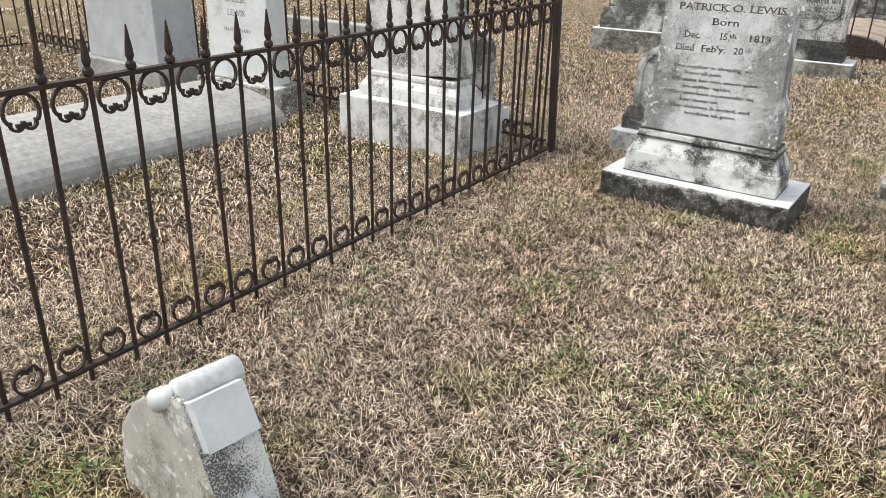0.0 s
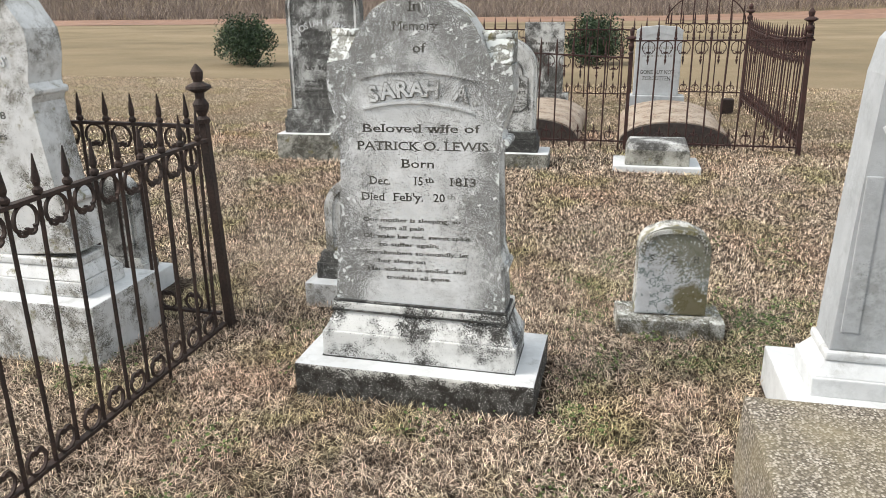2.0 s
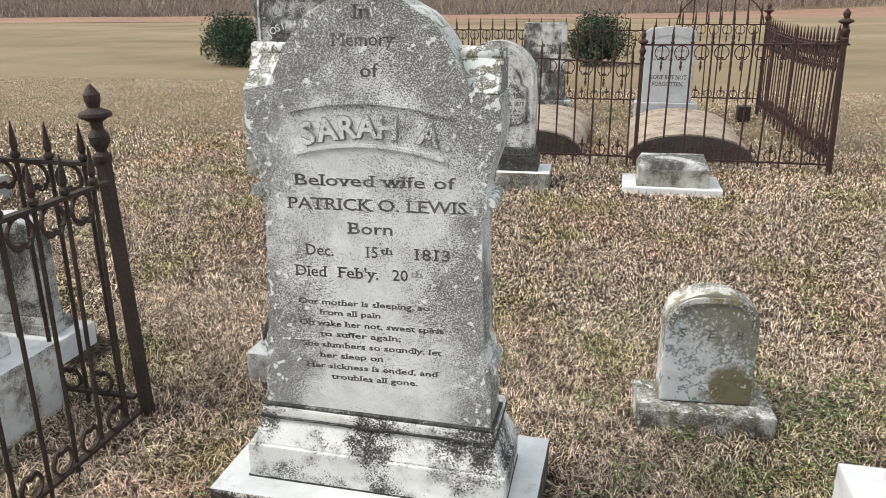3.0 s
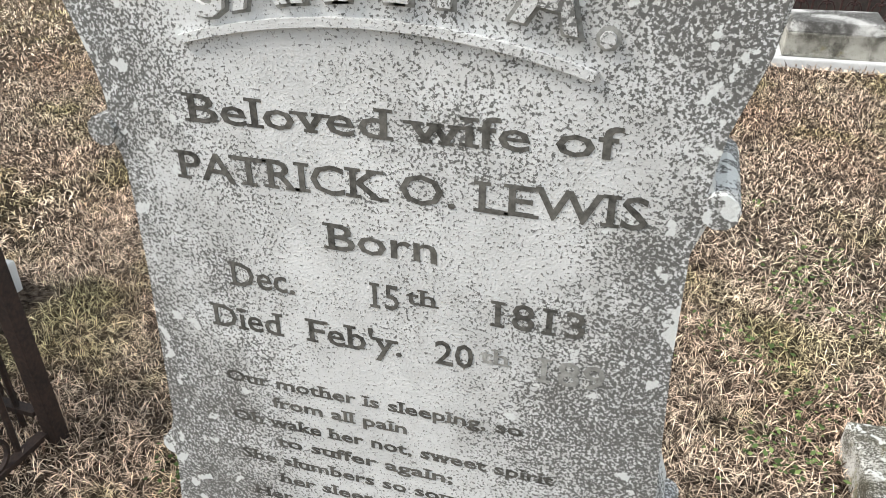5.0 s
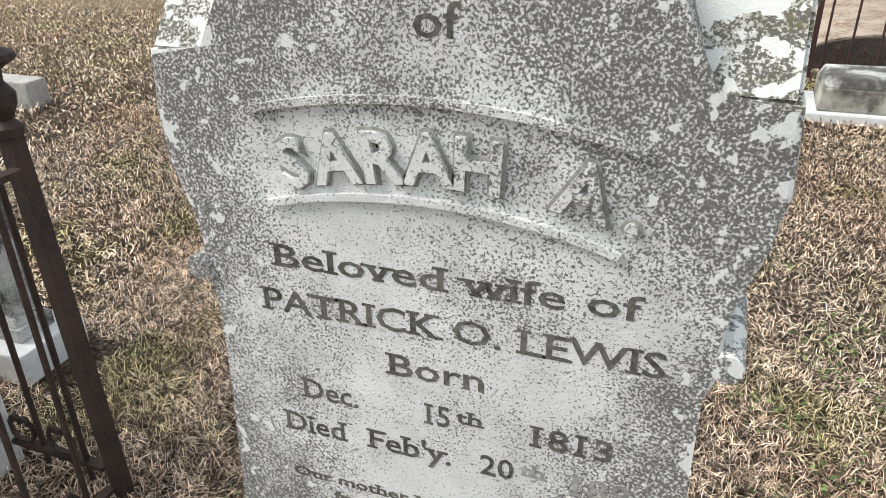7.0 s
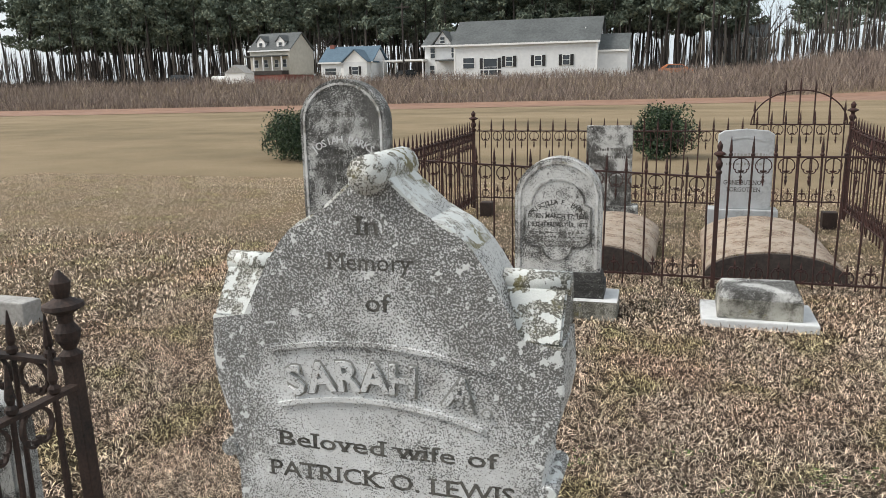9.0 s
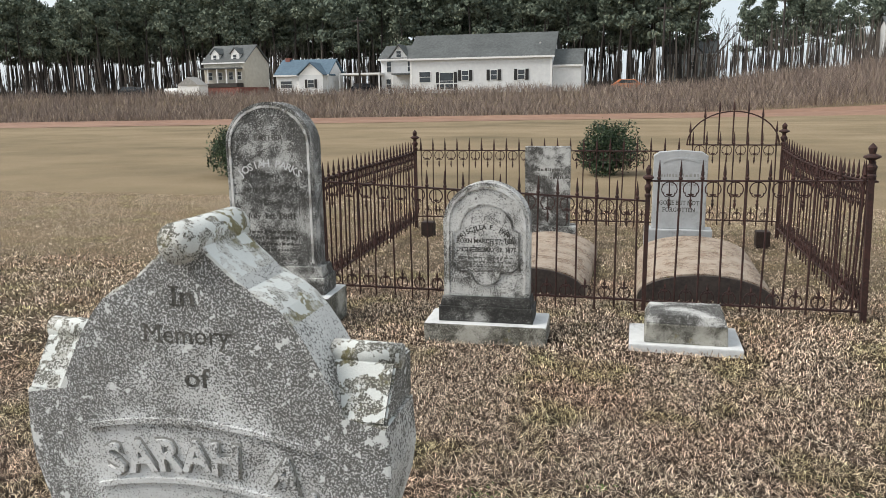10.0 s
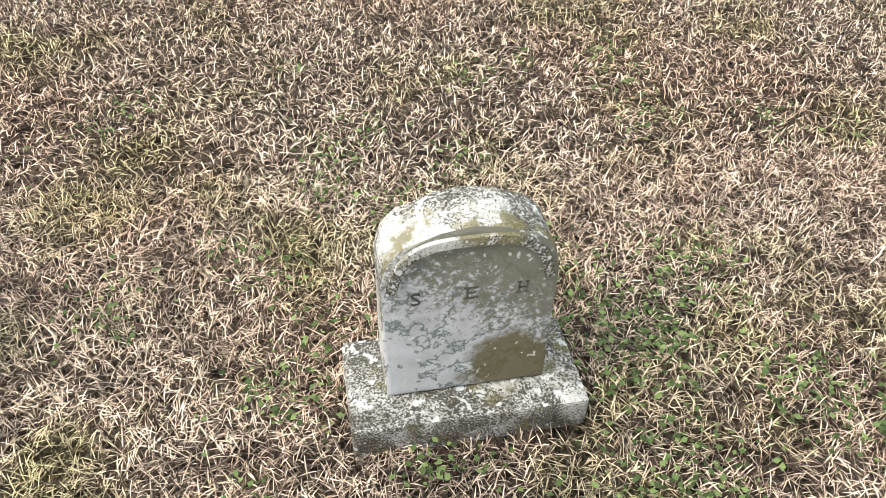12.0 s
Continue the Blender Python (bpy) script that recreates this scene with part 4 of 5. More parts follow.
def corner_post(fence, x, y, rail, mat, urn=1.0, half=0.02, lean=0.0):
    bm = box(-half, half, -half, half, -0.1, rail + 0.01, 0.003)
    urn *= 1.12
    lathe([(0.028 * urn, rail + 0.01), (0.03 * urn, rail + 0.03), (0.016 * urn, rail + 0.045), (0.03 * urn, rail + 0.075), (0.033 * urn, rail + 0.10), (0.018 * urn, rail + 0.125),
           (0.02 * urn, rail + 0.15), (0.052 * urn, rail + 0.170), (0.05 * urn, rail + 0.182), (0.018 * urn, rail + 0.20), (0.024 * urn, rail + 0.225), (0.026 * urn, rail + 0.245), (0.012 * urn, rail + 0.268), (0.004, rail + 0.28)], n=14, bm=bm)
    ob = part("post", bm, mat, fence, "iron post with a turned urn finial")
    ob.matrix_basis = pose(x, y, gz(x, y), 0, lean)


near_fence = thing("iron_fence", 0, 0, 0, "rusty wrought-iron fence with spear-tipped pickets and scrollwork", "fence")
corner_post(near_fence, -2.165, 4.52, 1.03, M_IRON, lean=-2.0)
iron_panel(near_fence, (-2.165, -0.6), (-2.185, 4.50), M_IRON, 1.0, 0.075)
iron_panel(near_fence, (-2.22, 4.53), (-8.6, 4.62), M_IRON, 1.02, 0.075)
corner_post(near_fence, -8.63, 4.62, 1.03, M_IRON)
iron_panel(near_fence, (-8.63, 4.55), (-8.60, 1.6), M_IRON, 1.02, 0.075)

far_fence = thing("iron_fence", 0, 0, 0, "red-rusted iron fence with spears, scrolls and an arched gate", "fence")
FL, FR, BL, BR, GP = (-3.22, 9.50), (1.47, 9.50), (-3.34, 13.2), (1.41, 13.2), (-0.235, 9.50)
for (x, y), rail, lean in ((FL, 1.10, 0.0), (FR, 1.16, -2.0), (BL, 1.10, 0.0), (BR, 1.18, 0.0)):
    corner_post(far_fence, x, y, rail, M_RUST, 1.1, 0.022, lean)
corner_post(far_fence, *GP, 0.98, M_RUST, 0.8, 0.018)
iron_panel(far_fence, FL, GP, M_RUST, 1.08, 0.10, 0.165, 0.16, low_spears=True, z_top1=0.955)
iron_panel(far_fence, GP, FR, M_RUST, 1.13, 0.10, 0.165, 0.17, low_spears=True, z_top1=1.15)
iron_panel(far_fence, FL, BL, M_RUST, 1.08, 0.12, 0.145, 0.16, low_spears=True)
iron_panel(far_fence, FR, BR, M_RUST, 1.14, 0.14, 0.145, 0.16, sag=0.06, low_spears=True)
iron_panel(far_fence, BL, (0.26, 13.2), M_RUST, 1.10, 0.17, 0.170, 0.17, low_spears=True)
iron_panel(far_fence, (0.26, 13.2), BR, M_RUST, 1.18, 0.22, 0.170, 0.17, low_spears=True)


def gate_arch():
    bm = strip(arc(0.815, 1.18, 0.545, 0.42, 180, 0, 24), 0.016, 0.02)
    ob = part("gate_arch", bm, M_RUST, far_fence, "arched iron overthrow above the gate")
    ob.matrix_basis = pose(0, 13.2, gz(0, 13.2))
    for k in range(7):
        x = 0.815 + 0.17 * (k - 3)
        top = 1.18 + 0.42 * math.sqrt(max(0.05, 1 - ((x - 0.815) / 0.545) ** 2)) + 0.07
        bm = rod((x, 0.012, 1.18), (x, 0.012, top - 0.05), 0.009, 6)
        lathe([(0.009, top - 0.06), (0.016, top - 0.04), (0.002, top + 0.08)], x, 0.012, 8, bm)
        q = part("arch_picket", bm, M_RUST, far_fence)
        q.matrix_basis = pose(0, 13.2, gz(0, 13.2))


gate_arch()
for (x, y) in ((-3.0, 12.6), (1.15, 12.6)):
    t = thing("fence_footing", x, y, gz(x, y), "small dark block beside the far fence post", "footing")
    part("block", box(-0.08, 0.08, -0.08, 0.08, -0.05, 0.20, 0.012), M_IRON, t)

# ---- shrubs, brush, trees ----


def shrub(x, y, w, h, seed, label):
    t = thing("shrub", x, y, gz(x, y), label, "shrub", "clipped evergreen shrubs")
    rng = random.Random(seed)
    st = bmesh.new()
    for k in range(7):
        a = rng.uniform(0, 6.28)
        rod((0, 0, -0.05), (w * 0.3 * math.cos(a), w * 0.3 * math.sin(a), h * rng.uniform(0.5, 0.8)), 0.02, 6, st, 0.006)
    part("stems", st, M_BARK, t)
    cs = []
    for k in range(26):
        a, rr = rng.uniform(0, 6.28), rng.uniform(0.1, 0.82) * w / 2
        zz = rng.uniform(0.18, 0.82)
        rr *= math.sqrt(max(0.15, 1 - (2 * abs(zz - 0.42)) ** 2))
        cs.append((rr * math.cos(a), rr * math.sin(a), zz * h, w * rng.uniform(0.13, 0.22)))
    cloud_mesh("leaves", cs, 12000, 0.034, M_BUSH, t, 1.0, seed)


shrub(-9.45, 19.6, 2.0, 1.12, 3, "dark green rounded evergreen shrub alone on the lawn")
shrub(-1.05, 21.0, 1.75, 1.18, 4, "dark green rounded evergreen shrub behind the iron fence")
shrub(9.0, 25.0, 2.4, 1.25, 5, "dark green rounded evergreen shrub alone on the lawn")


def brush_band():
    rng = np.random.default_rng(11)
    n = 150000
    x = rng.uniform(-110, 110, n)
    d = rng.uniform(0, 1, n) ** 1.2 * 28
    clump = 0.5 + 0.5 * np.sin(x * 0.7 + 2 * np.sin(d * 0.5)) * np.sin(x * 0.23 + d)
    y = 61.0 + 0.30 * (x + 10) + 5.0 + d
    g = np.array([gz(a, b) for a, b in zip(x, y)])
    h = rng.uniform(0.7, 1.5, n) * (0.5 + 0.65 * clump) * np.where(d < 2, 0.75, 1.0) * (1.0 + 0.75 * np.clip((x + 5) / 28, 0, 1))
    a = rng.uniform(0, np.pi, n)
    tilt = rng.normal(0, 0.42, (n, 2)) * h[:, None]
    w = rng.uniform(0.008, 0.03, n)
    root = np.stack([x, y, g - 0.05], 1)
    tip = np.stack([x + tilt[:, 0], y + tilt[:, 1], g + h], 1)
    side = np.stack([np.cos(a) * w, np.sin(a) * w, np.zeros(n)], 1)
    midp = root * 0.45 + tip * 0.55
    verts = np.stack([root, midp - side, tip, midp + side], 1).reshape(-1, 3)
    tagged(quads("brush", verts, M_BRUSH), "bare grey-brown winter brush along the field edge", "brush", kind="stuff")


brush_band()


def undergrowth():
    rng = np.random.default_rng(13)
    n = 26000
    x, y = rng.uniform(-150, 110, n), rng.uniform(122, 160, n)
    g = np.array([gz(a, b) for a, b in zip(x, y)])
    h = rng.uniform(0.6, 2.2, n) * (0.7 + 0.5 * np.sin(x * 0.21) ** 2) + (rng.random(n) < 0.16) * rng.uniform(2, 9, n)
    a = rng.uniform(0, np.pi, n)
    w = rng.uniform(0.04, 0.16, n)
    lean = rng.normal(0, 0.06, (n, 2)) * h[:, None]
    root = np.stack([x, y, g - 0.1], 1)
    tip = np.stack([x + lean[:, 0], y + lean[:, 1], g + h], 1)
    side = np.stack([np.cos(a) * w, np.sin(a) * w, np.zeros(n)], 1)
    mid = root * 0.5 + tip * 0.5
    tagged(quads("undergrowth", np.stack([root, mid - side, tip, mid + side], 1).reshape(-1, 3), M_UNDER), "bare grey saplings and undergrowth below the pines", "undergrowth", kind="stuff")


undergrowth()


def pine(seed):
    rng = random.Random(seed)
    low = rng.uniform(0.38, 0.60)
    t = thing("pine_tree", 0, 0, 0, "tall pine with a long bare trunk and dark high crown", "tree", "pine wood behind the houses")
    h = rng.uniform(17.5, 20.5)
    bm = bmesh.new()
    pts = [(0.25 * math.sin(k * 0.9 + seed), 0.2 * math.cos(k * 0.7 + seed), h * k / 7) for k in range(8)]
    for k in range(7):
        rod(pts[k], pts[k + 1], 0.24 * (1 - k / 8.5), 7, bm, 0.24 * (1 - (k + 1) / 8.5))
    cs = []
    for k in range(20):
        z = rng.uniform(low, 0.99) * h
        a = rng.uniform(0, 6.28)
        r = rng.uniform(0.8, 3.1) * (1.12 - z / h) / 0.5
        p = pts[min(int(z / h * 7), 7)]
        q = (p[0] + r * math.cos(a), p[1] + r * math.sin(a), z + 0.5)
        rod((p[0], p[1], z - 0.4), q, 0.06, 5, bm, 0.02)
        cs.append((*q, rng.uniform(0.8, 1.6)))
        cs.append((p[0] + 0.55 * r * math.cos(a), p[1] + 0.55 * r * math.sin(a), z + 0.2, rng.uniform(0.6, 1.1)))
    part("trunk", bm, M_BARK, t)
    cloud_mesh("crown", cs, 2600, 0.34, M_PINE, t, 0.62, seed)
    return t


PROTO = [pine(k) for k in range(5)]
rng = random.Random(5)
spots = []
for row in range(6):
    x = -140.0
    while x < 95:
        x += rng.uniform(1.8, 4.2) if x < 11 else rng.uniform(3.2, 6.0)
        y = 130 + row * 6.5 + rng.uniform(-2, 2) + (25 if x > 11 else 0)
        az = x / (y - 2.8)
        if 0.062 < az < 0.112 or (az > 0.112 and rng.random() < 0.2):
            continue
        spots.append((x, y))
for k, (x, y) in enumerate(spots):
    s = rng.uniform(0.85, 1.1) * (0.8 if x > 11 else 1.0)
    m = pose(x, y, gz(x, y) - 0.1, 0, 0, rng.uniform(0, 360)) @ Matrix.Scale(s, 4)
    if k < len(PROTO):
        PROTO[k].matrix_basis = m
    else:
        c = copy_thing(PROTO[k % len(PROTO)], m)
        c.scale = (s, s, s)


def bare_tree(x, y, h, seed):
    rng = random.Random(seed)
    t = thing("bare_tree", x, y, gz(x, y), "leafless deciduous tree beside the houses", "tree")
    bm = bmesh.new()

    def limb(p, d, l, r, depth):
        q = p + d * l
        rod(p, q, r, 5, bm, r * 0.6)
        if depth:
            for _ in range(3):
                nd = (d + Vector((rng.uniform(-0.7, 0.7), rng.uniform(-0.7, 0.7), rng.uniform(-0.05, 0.5)))).normalized()
                limb(p + d * l * rng.uniform(0.55, 1.0), nd, l * rng.uniform(0.55, 0.75), r * 0.55, depth - 1)

    limb(Vector((0, 0, -0.2)), Vector((0, 0, 1)), h * 0.38, 0.20, 5)
    part("limbs", bm, M_BARK, t)


bare_tree(8.6, 118.0, 12.5, 2)
bare_tree(-56.0, 118.0, 11, 7)


def utility_pole(x, y, h):
    t = thing("utility_pole", x, y, gz(x, y), "weathered wooden utility pole with crossarm", "utility pole", "utility poles")
    part("pole", rod((0, 0, -0.3), (0, 0, h), 0.15, 8, None, 0.1), M_BARK, t)
    part("crossarm", box(-0.9, 0.9, -0.07, 0.07, h - 0.6, h - 0.45, 0.01), M_BARK, t)


utility_pole(-35.0, 96.0, 9.5)
utility_pole(2.0, 98.0, 9.8)
utility_pole(15.2, 100.0, 11.5)

# ---- houses ----


def window(house, x, z, w, h, y=-0.02, shutters=False):
    wn = part("window", box(x - w / 2, x + w / 2, y - 0.05, y + 0.02, z, z + h), M_TRIM, house)
    for k in (0, 1):
        zz = z + 0.07 + k * (h - 0.07) / 2
        part("pane", box(x - w / 2 + 0.08, x + w / 2 - 0.08, y - 0.07, y - 0.04, zz, zz + (h - 0.07) / 2 - 0.07), M_PANE, wn)
    if shutters:
        for s in (-1, 1):
            part("shutter", box(x + s * (w / 2 + 0.25) - 0.21, x + s * (w / 2 + 0.25) + 0.21, y - 0.07, y, z - 0.03, z + h + 0.03), M_SHUTTER, wn)


def gable_roof(house, x0, x1, y0, y1, eave, ridge, mat, wall_mat, over=0.35, along_x=True, name="roof"):
    """Roof with eaves and thickness; ridge along x or y. The gable walls are closed beneath it."""
    bm = bmesh.new()
    t = 0.18
    if along_x:
        ym = (y0 + y1) / 2
        prof = [(y0 - over, eave - 0.1), (ym, ridge), (y1 + over, eave - 0.1), (y1 + over, eave - 0.1 + t), (ym, ridge + t), (y0 - over, eave - 0.1 + t)]
        a = [bm.verts.new((x0 - over, y, z)) for y, z in prof]
        b = [bm.verts.new((x1 + over, y, z)) for y, z in prof]
    else:
        xm = (x0 + x1) / 2
        prof = [(x0 - over, eave - 0.1), (xm, ridge), (x1 + over, eave - 0.1), (x1 + over, eave - 0.1 + t), (xm, ridge + t), (x0 - over, eave - 0.1 + t)]
        a = [bm.verts.new((x, y0 - over, z)) for x, z in prof]
        b = [bm.verts.new((x, y1 + over, z)) for x, z in prof]
    for q in ((0, 1, 4, 5), (1, 2, 3, 4)):
        bm.faces.new([a[i] for i in q])
        bm.faces.new([b[i] for i in reversed(q)])
    for i in range(6):
        bm.faces.new((a[i], b[i], b[(i + 1) % 6], a[(i + 1) % 6]))
    rf = part(name, bm, mat, house)
    bm = bmesh.new()
    if along_x:
        ym = (y0 + y1) / 2
        for x in (x0 + 0.05, x1 - 0.25):
            vs = [[bm.verts.new((x + dx, y, z)) for y, z in ((y0, eave), (y1, eave), (ym, ridge - 0.02))] for dx in (0, 0.2)]
            bm.faces.new(vs[0]), bm.faces.new(list(reversed(vs[1])))
            for i in range(3):
                bm.faces.new((vs[0][i], vs[1][i], vs[1][(i + 1) % 3], vs[0][(i + 1) % 3]))
            part("gable", bm, wall_mat, house)
            bm = bmesh.new()
    else:
        xm = (x0 + x1) / 2
        part("gable", prism([(x0, eave), (x1, eave), (xm, ridge - 0.02)], y0, y0 + 0.2), wall_mat, house)
        part("gable", prism([(x0, eave), (x1, eave), (xm, ridge - 0.02)], y1 - 0.2, y1), wall_mat, house)
    if len(bm.verts):
        part("gable", bm, wall_mat, house)
    if along_x:
        part("eaves_board", box(x0 - over, x1 + over, y0 - over - 0.04, y0 - over, eave - 0.16, eave + 0.08), M_TRIM, rf)
    return rf


def long_house():
    y = 105.0
    z = gz(-20, y)
    t = thing("house", -21.3, y, z, "long pale single-storey house with dark shingle roof and ramp", "house", "roadside houses")
    e = 6.75 - z
    part("wall", box(-9.7, 9.6, 0, 8.5, -0.5, e), M_SIDING, t)
    gable_roof(t, -9.7, 9.6, 0, 8.5, e, e + 3.2, M_SHINGLE, M_SIDING)
    part("annex_wall", box(9.61, 13.3, 1.0, 7.5, -0.5, e - 1.2), M_SIDING, t)
    gable_roof(t, 9.75, 13.3, 1.0, 7.5, e - 1.2, e + 0.9, M_SHINGLE, M_SIDING, 0.2, name="annex_roof")
    for x in (-2.0, 1.9, 5.6):
        window(t, x, 1.6, 1.0, 1.35, shutters=True)
    window(t, -7.6, 1.4, 1.7, 1.5)
    window(t, -4.6, 0.45, 2.0, 2.3, shutters=True)
    for x in (-9.6, 9.5):
        part("corner_board", box(x - 0.12, x + 0.12, -0.05, -0.005, -0.4, e - 0.2), M_TRIM, t)
    rail = part("ramp_rail", box(-6.8, 4.0, -1.9, -1.8, 1.15, 1.3), M_SIDING, t)
    for k in range(10):
        part("rail_post", box(-6.8 + 1.19 * k, -6.7 + 1.19 * k, -1.9, -1.8, -0.6, 1.2), M_SIDING, rail)
    part("vent_pipe", rod((7.8, 2.0, e + 0.6), (7.8, 2.0, e + 1.9), 0.1, 8), M_TRIM, t)
    # older two-storey house at its end
    t = thing("house", -33.5, y + 3, gz(-33, y), "old narrow two-storey white farmhouse with steep gables", "house", "roadside houses")
    part("wall", box(-2.7, 4.5, 0, 7, -0.5, e + 0.2), M_SIDING, t)
    gable_roof(t, -2.7, 4.5, 0, 7, e + 0.2, e + 2.1, M_SHINGLE, M_SIDING)
    gable_roof(t, -1.4, 1.4, -0.06, 3.4, e + 0.2, e + 2.1, M_SHINGLE, M_SIDING, 0.25, False, "cross_roof")
    for x, zz in ((0.0, e + 0.45), (-1.5, 3.0), (1.6, 3.0), (-1.6, 0.6)):
        window(t, x, zz, 0.8, 0.95 if zz > e else 1.5, y=-0.09 if zz > e else -0.02)
    part("porch_roof", box(-0.6, 4.0, -1.8, -0.01, 2.6, 2.8), M_SHINGLE, t)
    for x in (-0.5, 3.9):
        part("porch_post", box(x - 0.08, x + 0.08, -1.75, -1.6, -0.5, 2.6), M_TRIM, t)


long_house()


def blue_roof_house():
    y = 104.0
    z = gz(-46, y)
    t = thing("house", -46.6, y, z, "small white house with blue shingle roof and front gable", "house", "roadside houses")
    e = 5.6 - z
    part("wall", box(-4.7, 4.6, 0, 7, -0.5, e), M_SIDING, t)
    gable_roof(t, -4.7, 4.6, 0, 7, e, e + 2.7, M_BLUEROOF, M_SIDING)
    part("front_bay", box(0.2, 4.4, -1.6, -0.01, -0.5, e), M_SIDING, t)
    gable_roof(t, 0.2, 4.4, -1.6, 3.0, e, e + 2.0, M_BLUEROOF, M_TRIM, 0.3, False, "cross_roof")
    part("chimney", box(-4.3, -3.5, 3, 3.8, e, e + 3.2), M_BRICK, t)
    window(t, -2.9, 1.2, 2.2, 1.3)
    window(t, 2.3, 1.2, 1.2, 1.4, y=-1.62, shutters=True)
    part("door", box(-1.0, -0.1, -0.06, -0.005, 0.2, 2.4), M_TRIM, t)
    t.scale = (0.84, 0.84, 0.80)
    t = thing("carport", -38.6, 106, gz(-38, 106), "white flat-roofed carport beside the small house", "carport")
    part("carport_roof", box(-3.3, 2.8, 0, 5, 2.7, 2.95), M_TRIM, t)
    for x in (-3.2, 2.7):
        for yy in (0.1, 4.9):
            part("post", box(x - 0.08, x + 0.08, yy - 0.08, yy + 0.08, -0.3, 2.7), M_TRIM, t)


blue_roof_house()


def dormer_house():
    y = 108.0
    z = gz(-61, y)
    t = thing("house", -61.0, y, z + 1.7, "cream storey-and-a-half house with two dormers and porch", "house", "roadside houses", rz=-8)
    e = 6.3 - z
    part("wall", box(-4.9, 4.9, 0, 8, -0.5, e), M_WARMSIDING, t)
    gable_roof(t, -4.9, 4.9, 0, 8, e, e + 3.3, M_SHINGLE, M_WARMSIDING)
    for x in (-2.4, 2.4):
        part("dormer_wall", box(x - 0.95, x + 0.95, 0.5, 3.0, e + 0.1, e + 1.7), M_TRIM, t)
        gable_roof(t, x - 0.95, x + 0.95, 0.5, 3.6, e + 1.7, e + 2.7, M_SHINGLE, M_TRIM, 0.2, False, "dormer_roof")
        window(t, x, e + 0.35, 0.9, 1.2, y=0.48)
    part("porch_roof", box(-4.9, 4.4, -2.2, -0.01, 2.9, 3.15, 0.03), M_SHINGLE, t)
    for k in range(5):
        part("porch_post", box(-4.8 + 2.25 * k, -4.62 + 2.25 * k, -2.1, -1.92, 0, 2.9), M_TRIM, t)
    for x in (-3.4, -1.0, 1.6, 3.6):
        window(t, x, 0.9, 1.0, 1.5)
    part("porch_floor", box(-4.9, 4.4, -2.2, -0.02, -0.5, 0.25), M_BARK, t)
    part("foundation", box(-4.85, 4.85, -2.1, 7.9, -3.0, -0.51), M_BRICK, t)
    t.scale = (0.76, 0.76, 0.78)


dormer_house()


def far_house(x, y, w, lift, label):
    t = thing("house", x, y, gz(x, y) + lift, label, "house", "roadside houses")
    part("wall", box(-w / 2, w / 2, 0, 8, -0.5 - lift, 4.4), M_SIDING, t)
    gable_roof(t, -w / 2, w / 2, 0, 8, 4.4, 7.2, M_SHINGLE, M_SIDING)
    gable_roof(t, -1.8, 1.8, -0.3, 3.5, 4.4, 6.6, M_SHINGLE, M_SIDING, 0.3, False, "cross_roof")
    for k in (-0.33, 0.0, 0.33):
        window(t, k * w, 1.6, 1.0, 1.4)
    part("chimney", box(w / 2 - 1.2, w / 2 - 0.4, 3.5, 4.3, 4.4, 8.0), M_BRICK, t)


far_house(9.0, 160.0, 9.0, 2.0, "distant white gabled house seen between the trees")
far_house(45.0, 150.0, 10.0, 2.5, "distant white house at the end of the brush")


def parked_car(x, y, rz, mat, label):
    t = thing("car", x, y, gz(x, y), label, "car", rz=rz)
    body = [(-2.2, 0.35), (2.2, 0.35), (2.25, 0.8), (1.3, 0.95), (0.7, 1.5), (-1.2, 1.52), (-1.9, 0.98), (-2.25, 0.9)]
    b = part("body", prism(body, -0.85, 0.85, 0.08), mat, t)
    part("side_glass", prism([(-1.6, 1.0), (1.05, 1.0), (0.6, 1.42), (-1.1, 1.44)], -0.87, 0.87), M_PANE, b)
    for wx in (-1.35, 1.4):
        for wy in (-0.8, 0.8):
            w = part("wheel", rod((wx, wy - 0.11, 0.33), (wx, wy + 0.11, 0.33), 0.33, 14), M_SHUTTER, t)
            part("rim", rod((wx, wy - 0.125, 0.33), (wx, wy + 0.125, 0.33), 0.18, 10), M_CONC, w)


parked_car(-71.5, 100.5, 5, M_CAR, "dark sedan parked beside the field edge")
parked_car(-38.5, 107.5, 70, M_CAR, "dark car parked under the carport")
parked_car(-2.0, 112.0, 10, M_ORANGE, "orange vehicle parked past the long house")
t = thing("storage_tank", -66.8, 103, gz(-66, 103), "small white horizontal storage tank", "tank")
part("tank", rod((-1.1, 0, 0.75), (1.1, 0, 0.75), 0.5, 12), M_TRIM, t)
part("stand", box(-0.7, 0.7, -0.3, 0.3, -0.1, 0.4), M_CONC, t)
t = thing("garden_shed", -63.8, 102.5, gz(-63, 102), "small white tarpaulin-covered shed", "shed")
part("wall", box(-1.7, 1.7, 0, 2.5, -0.2, 1.6), M_TRIM, t)
part("roof", prism([(-1.8, 1.6), (1.8, 1.6), (0, 2.8)], -0.1, 2.6), M_CONC, t)

# ---- turf ----

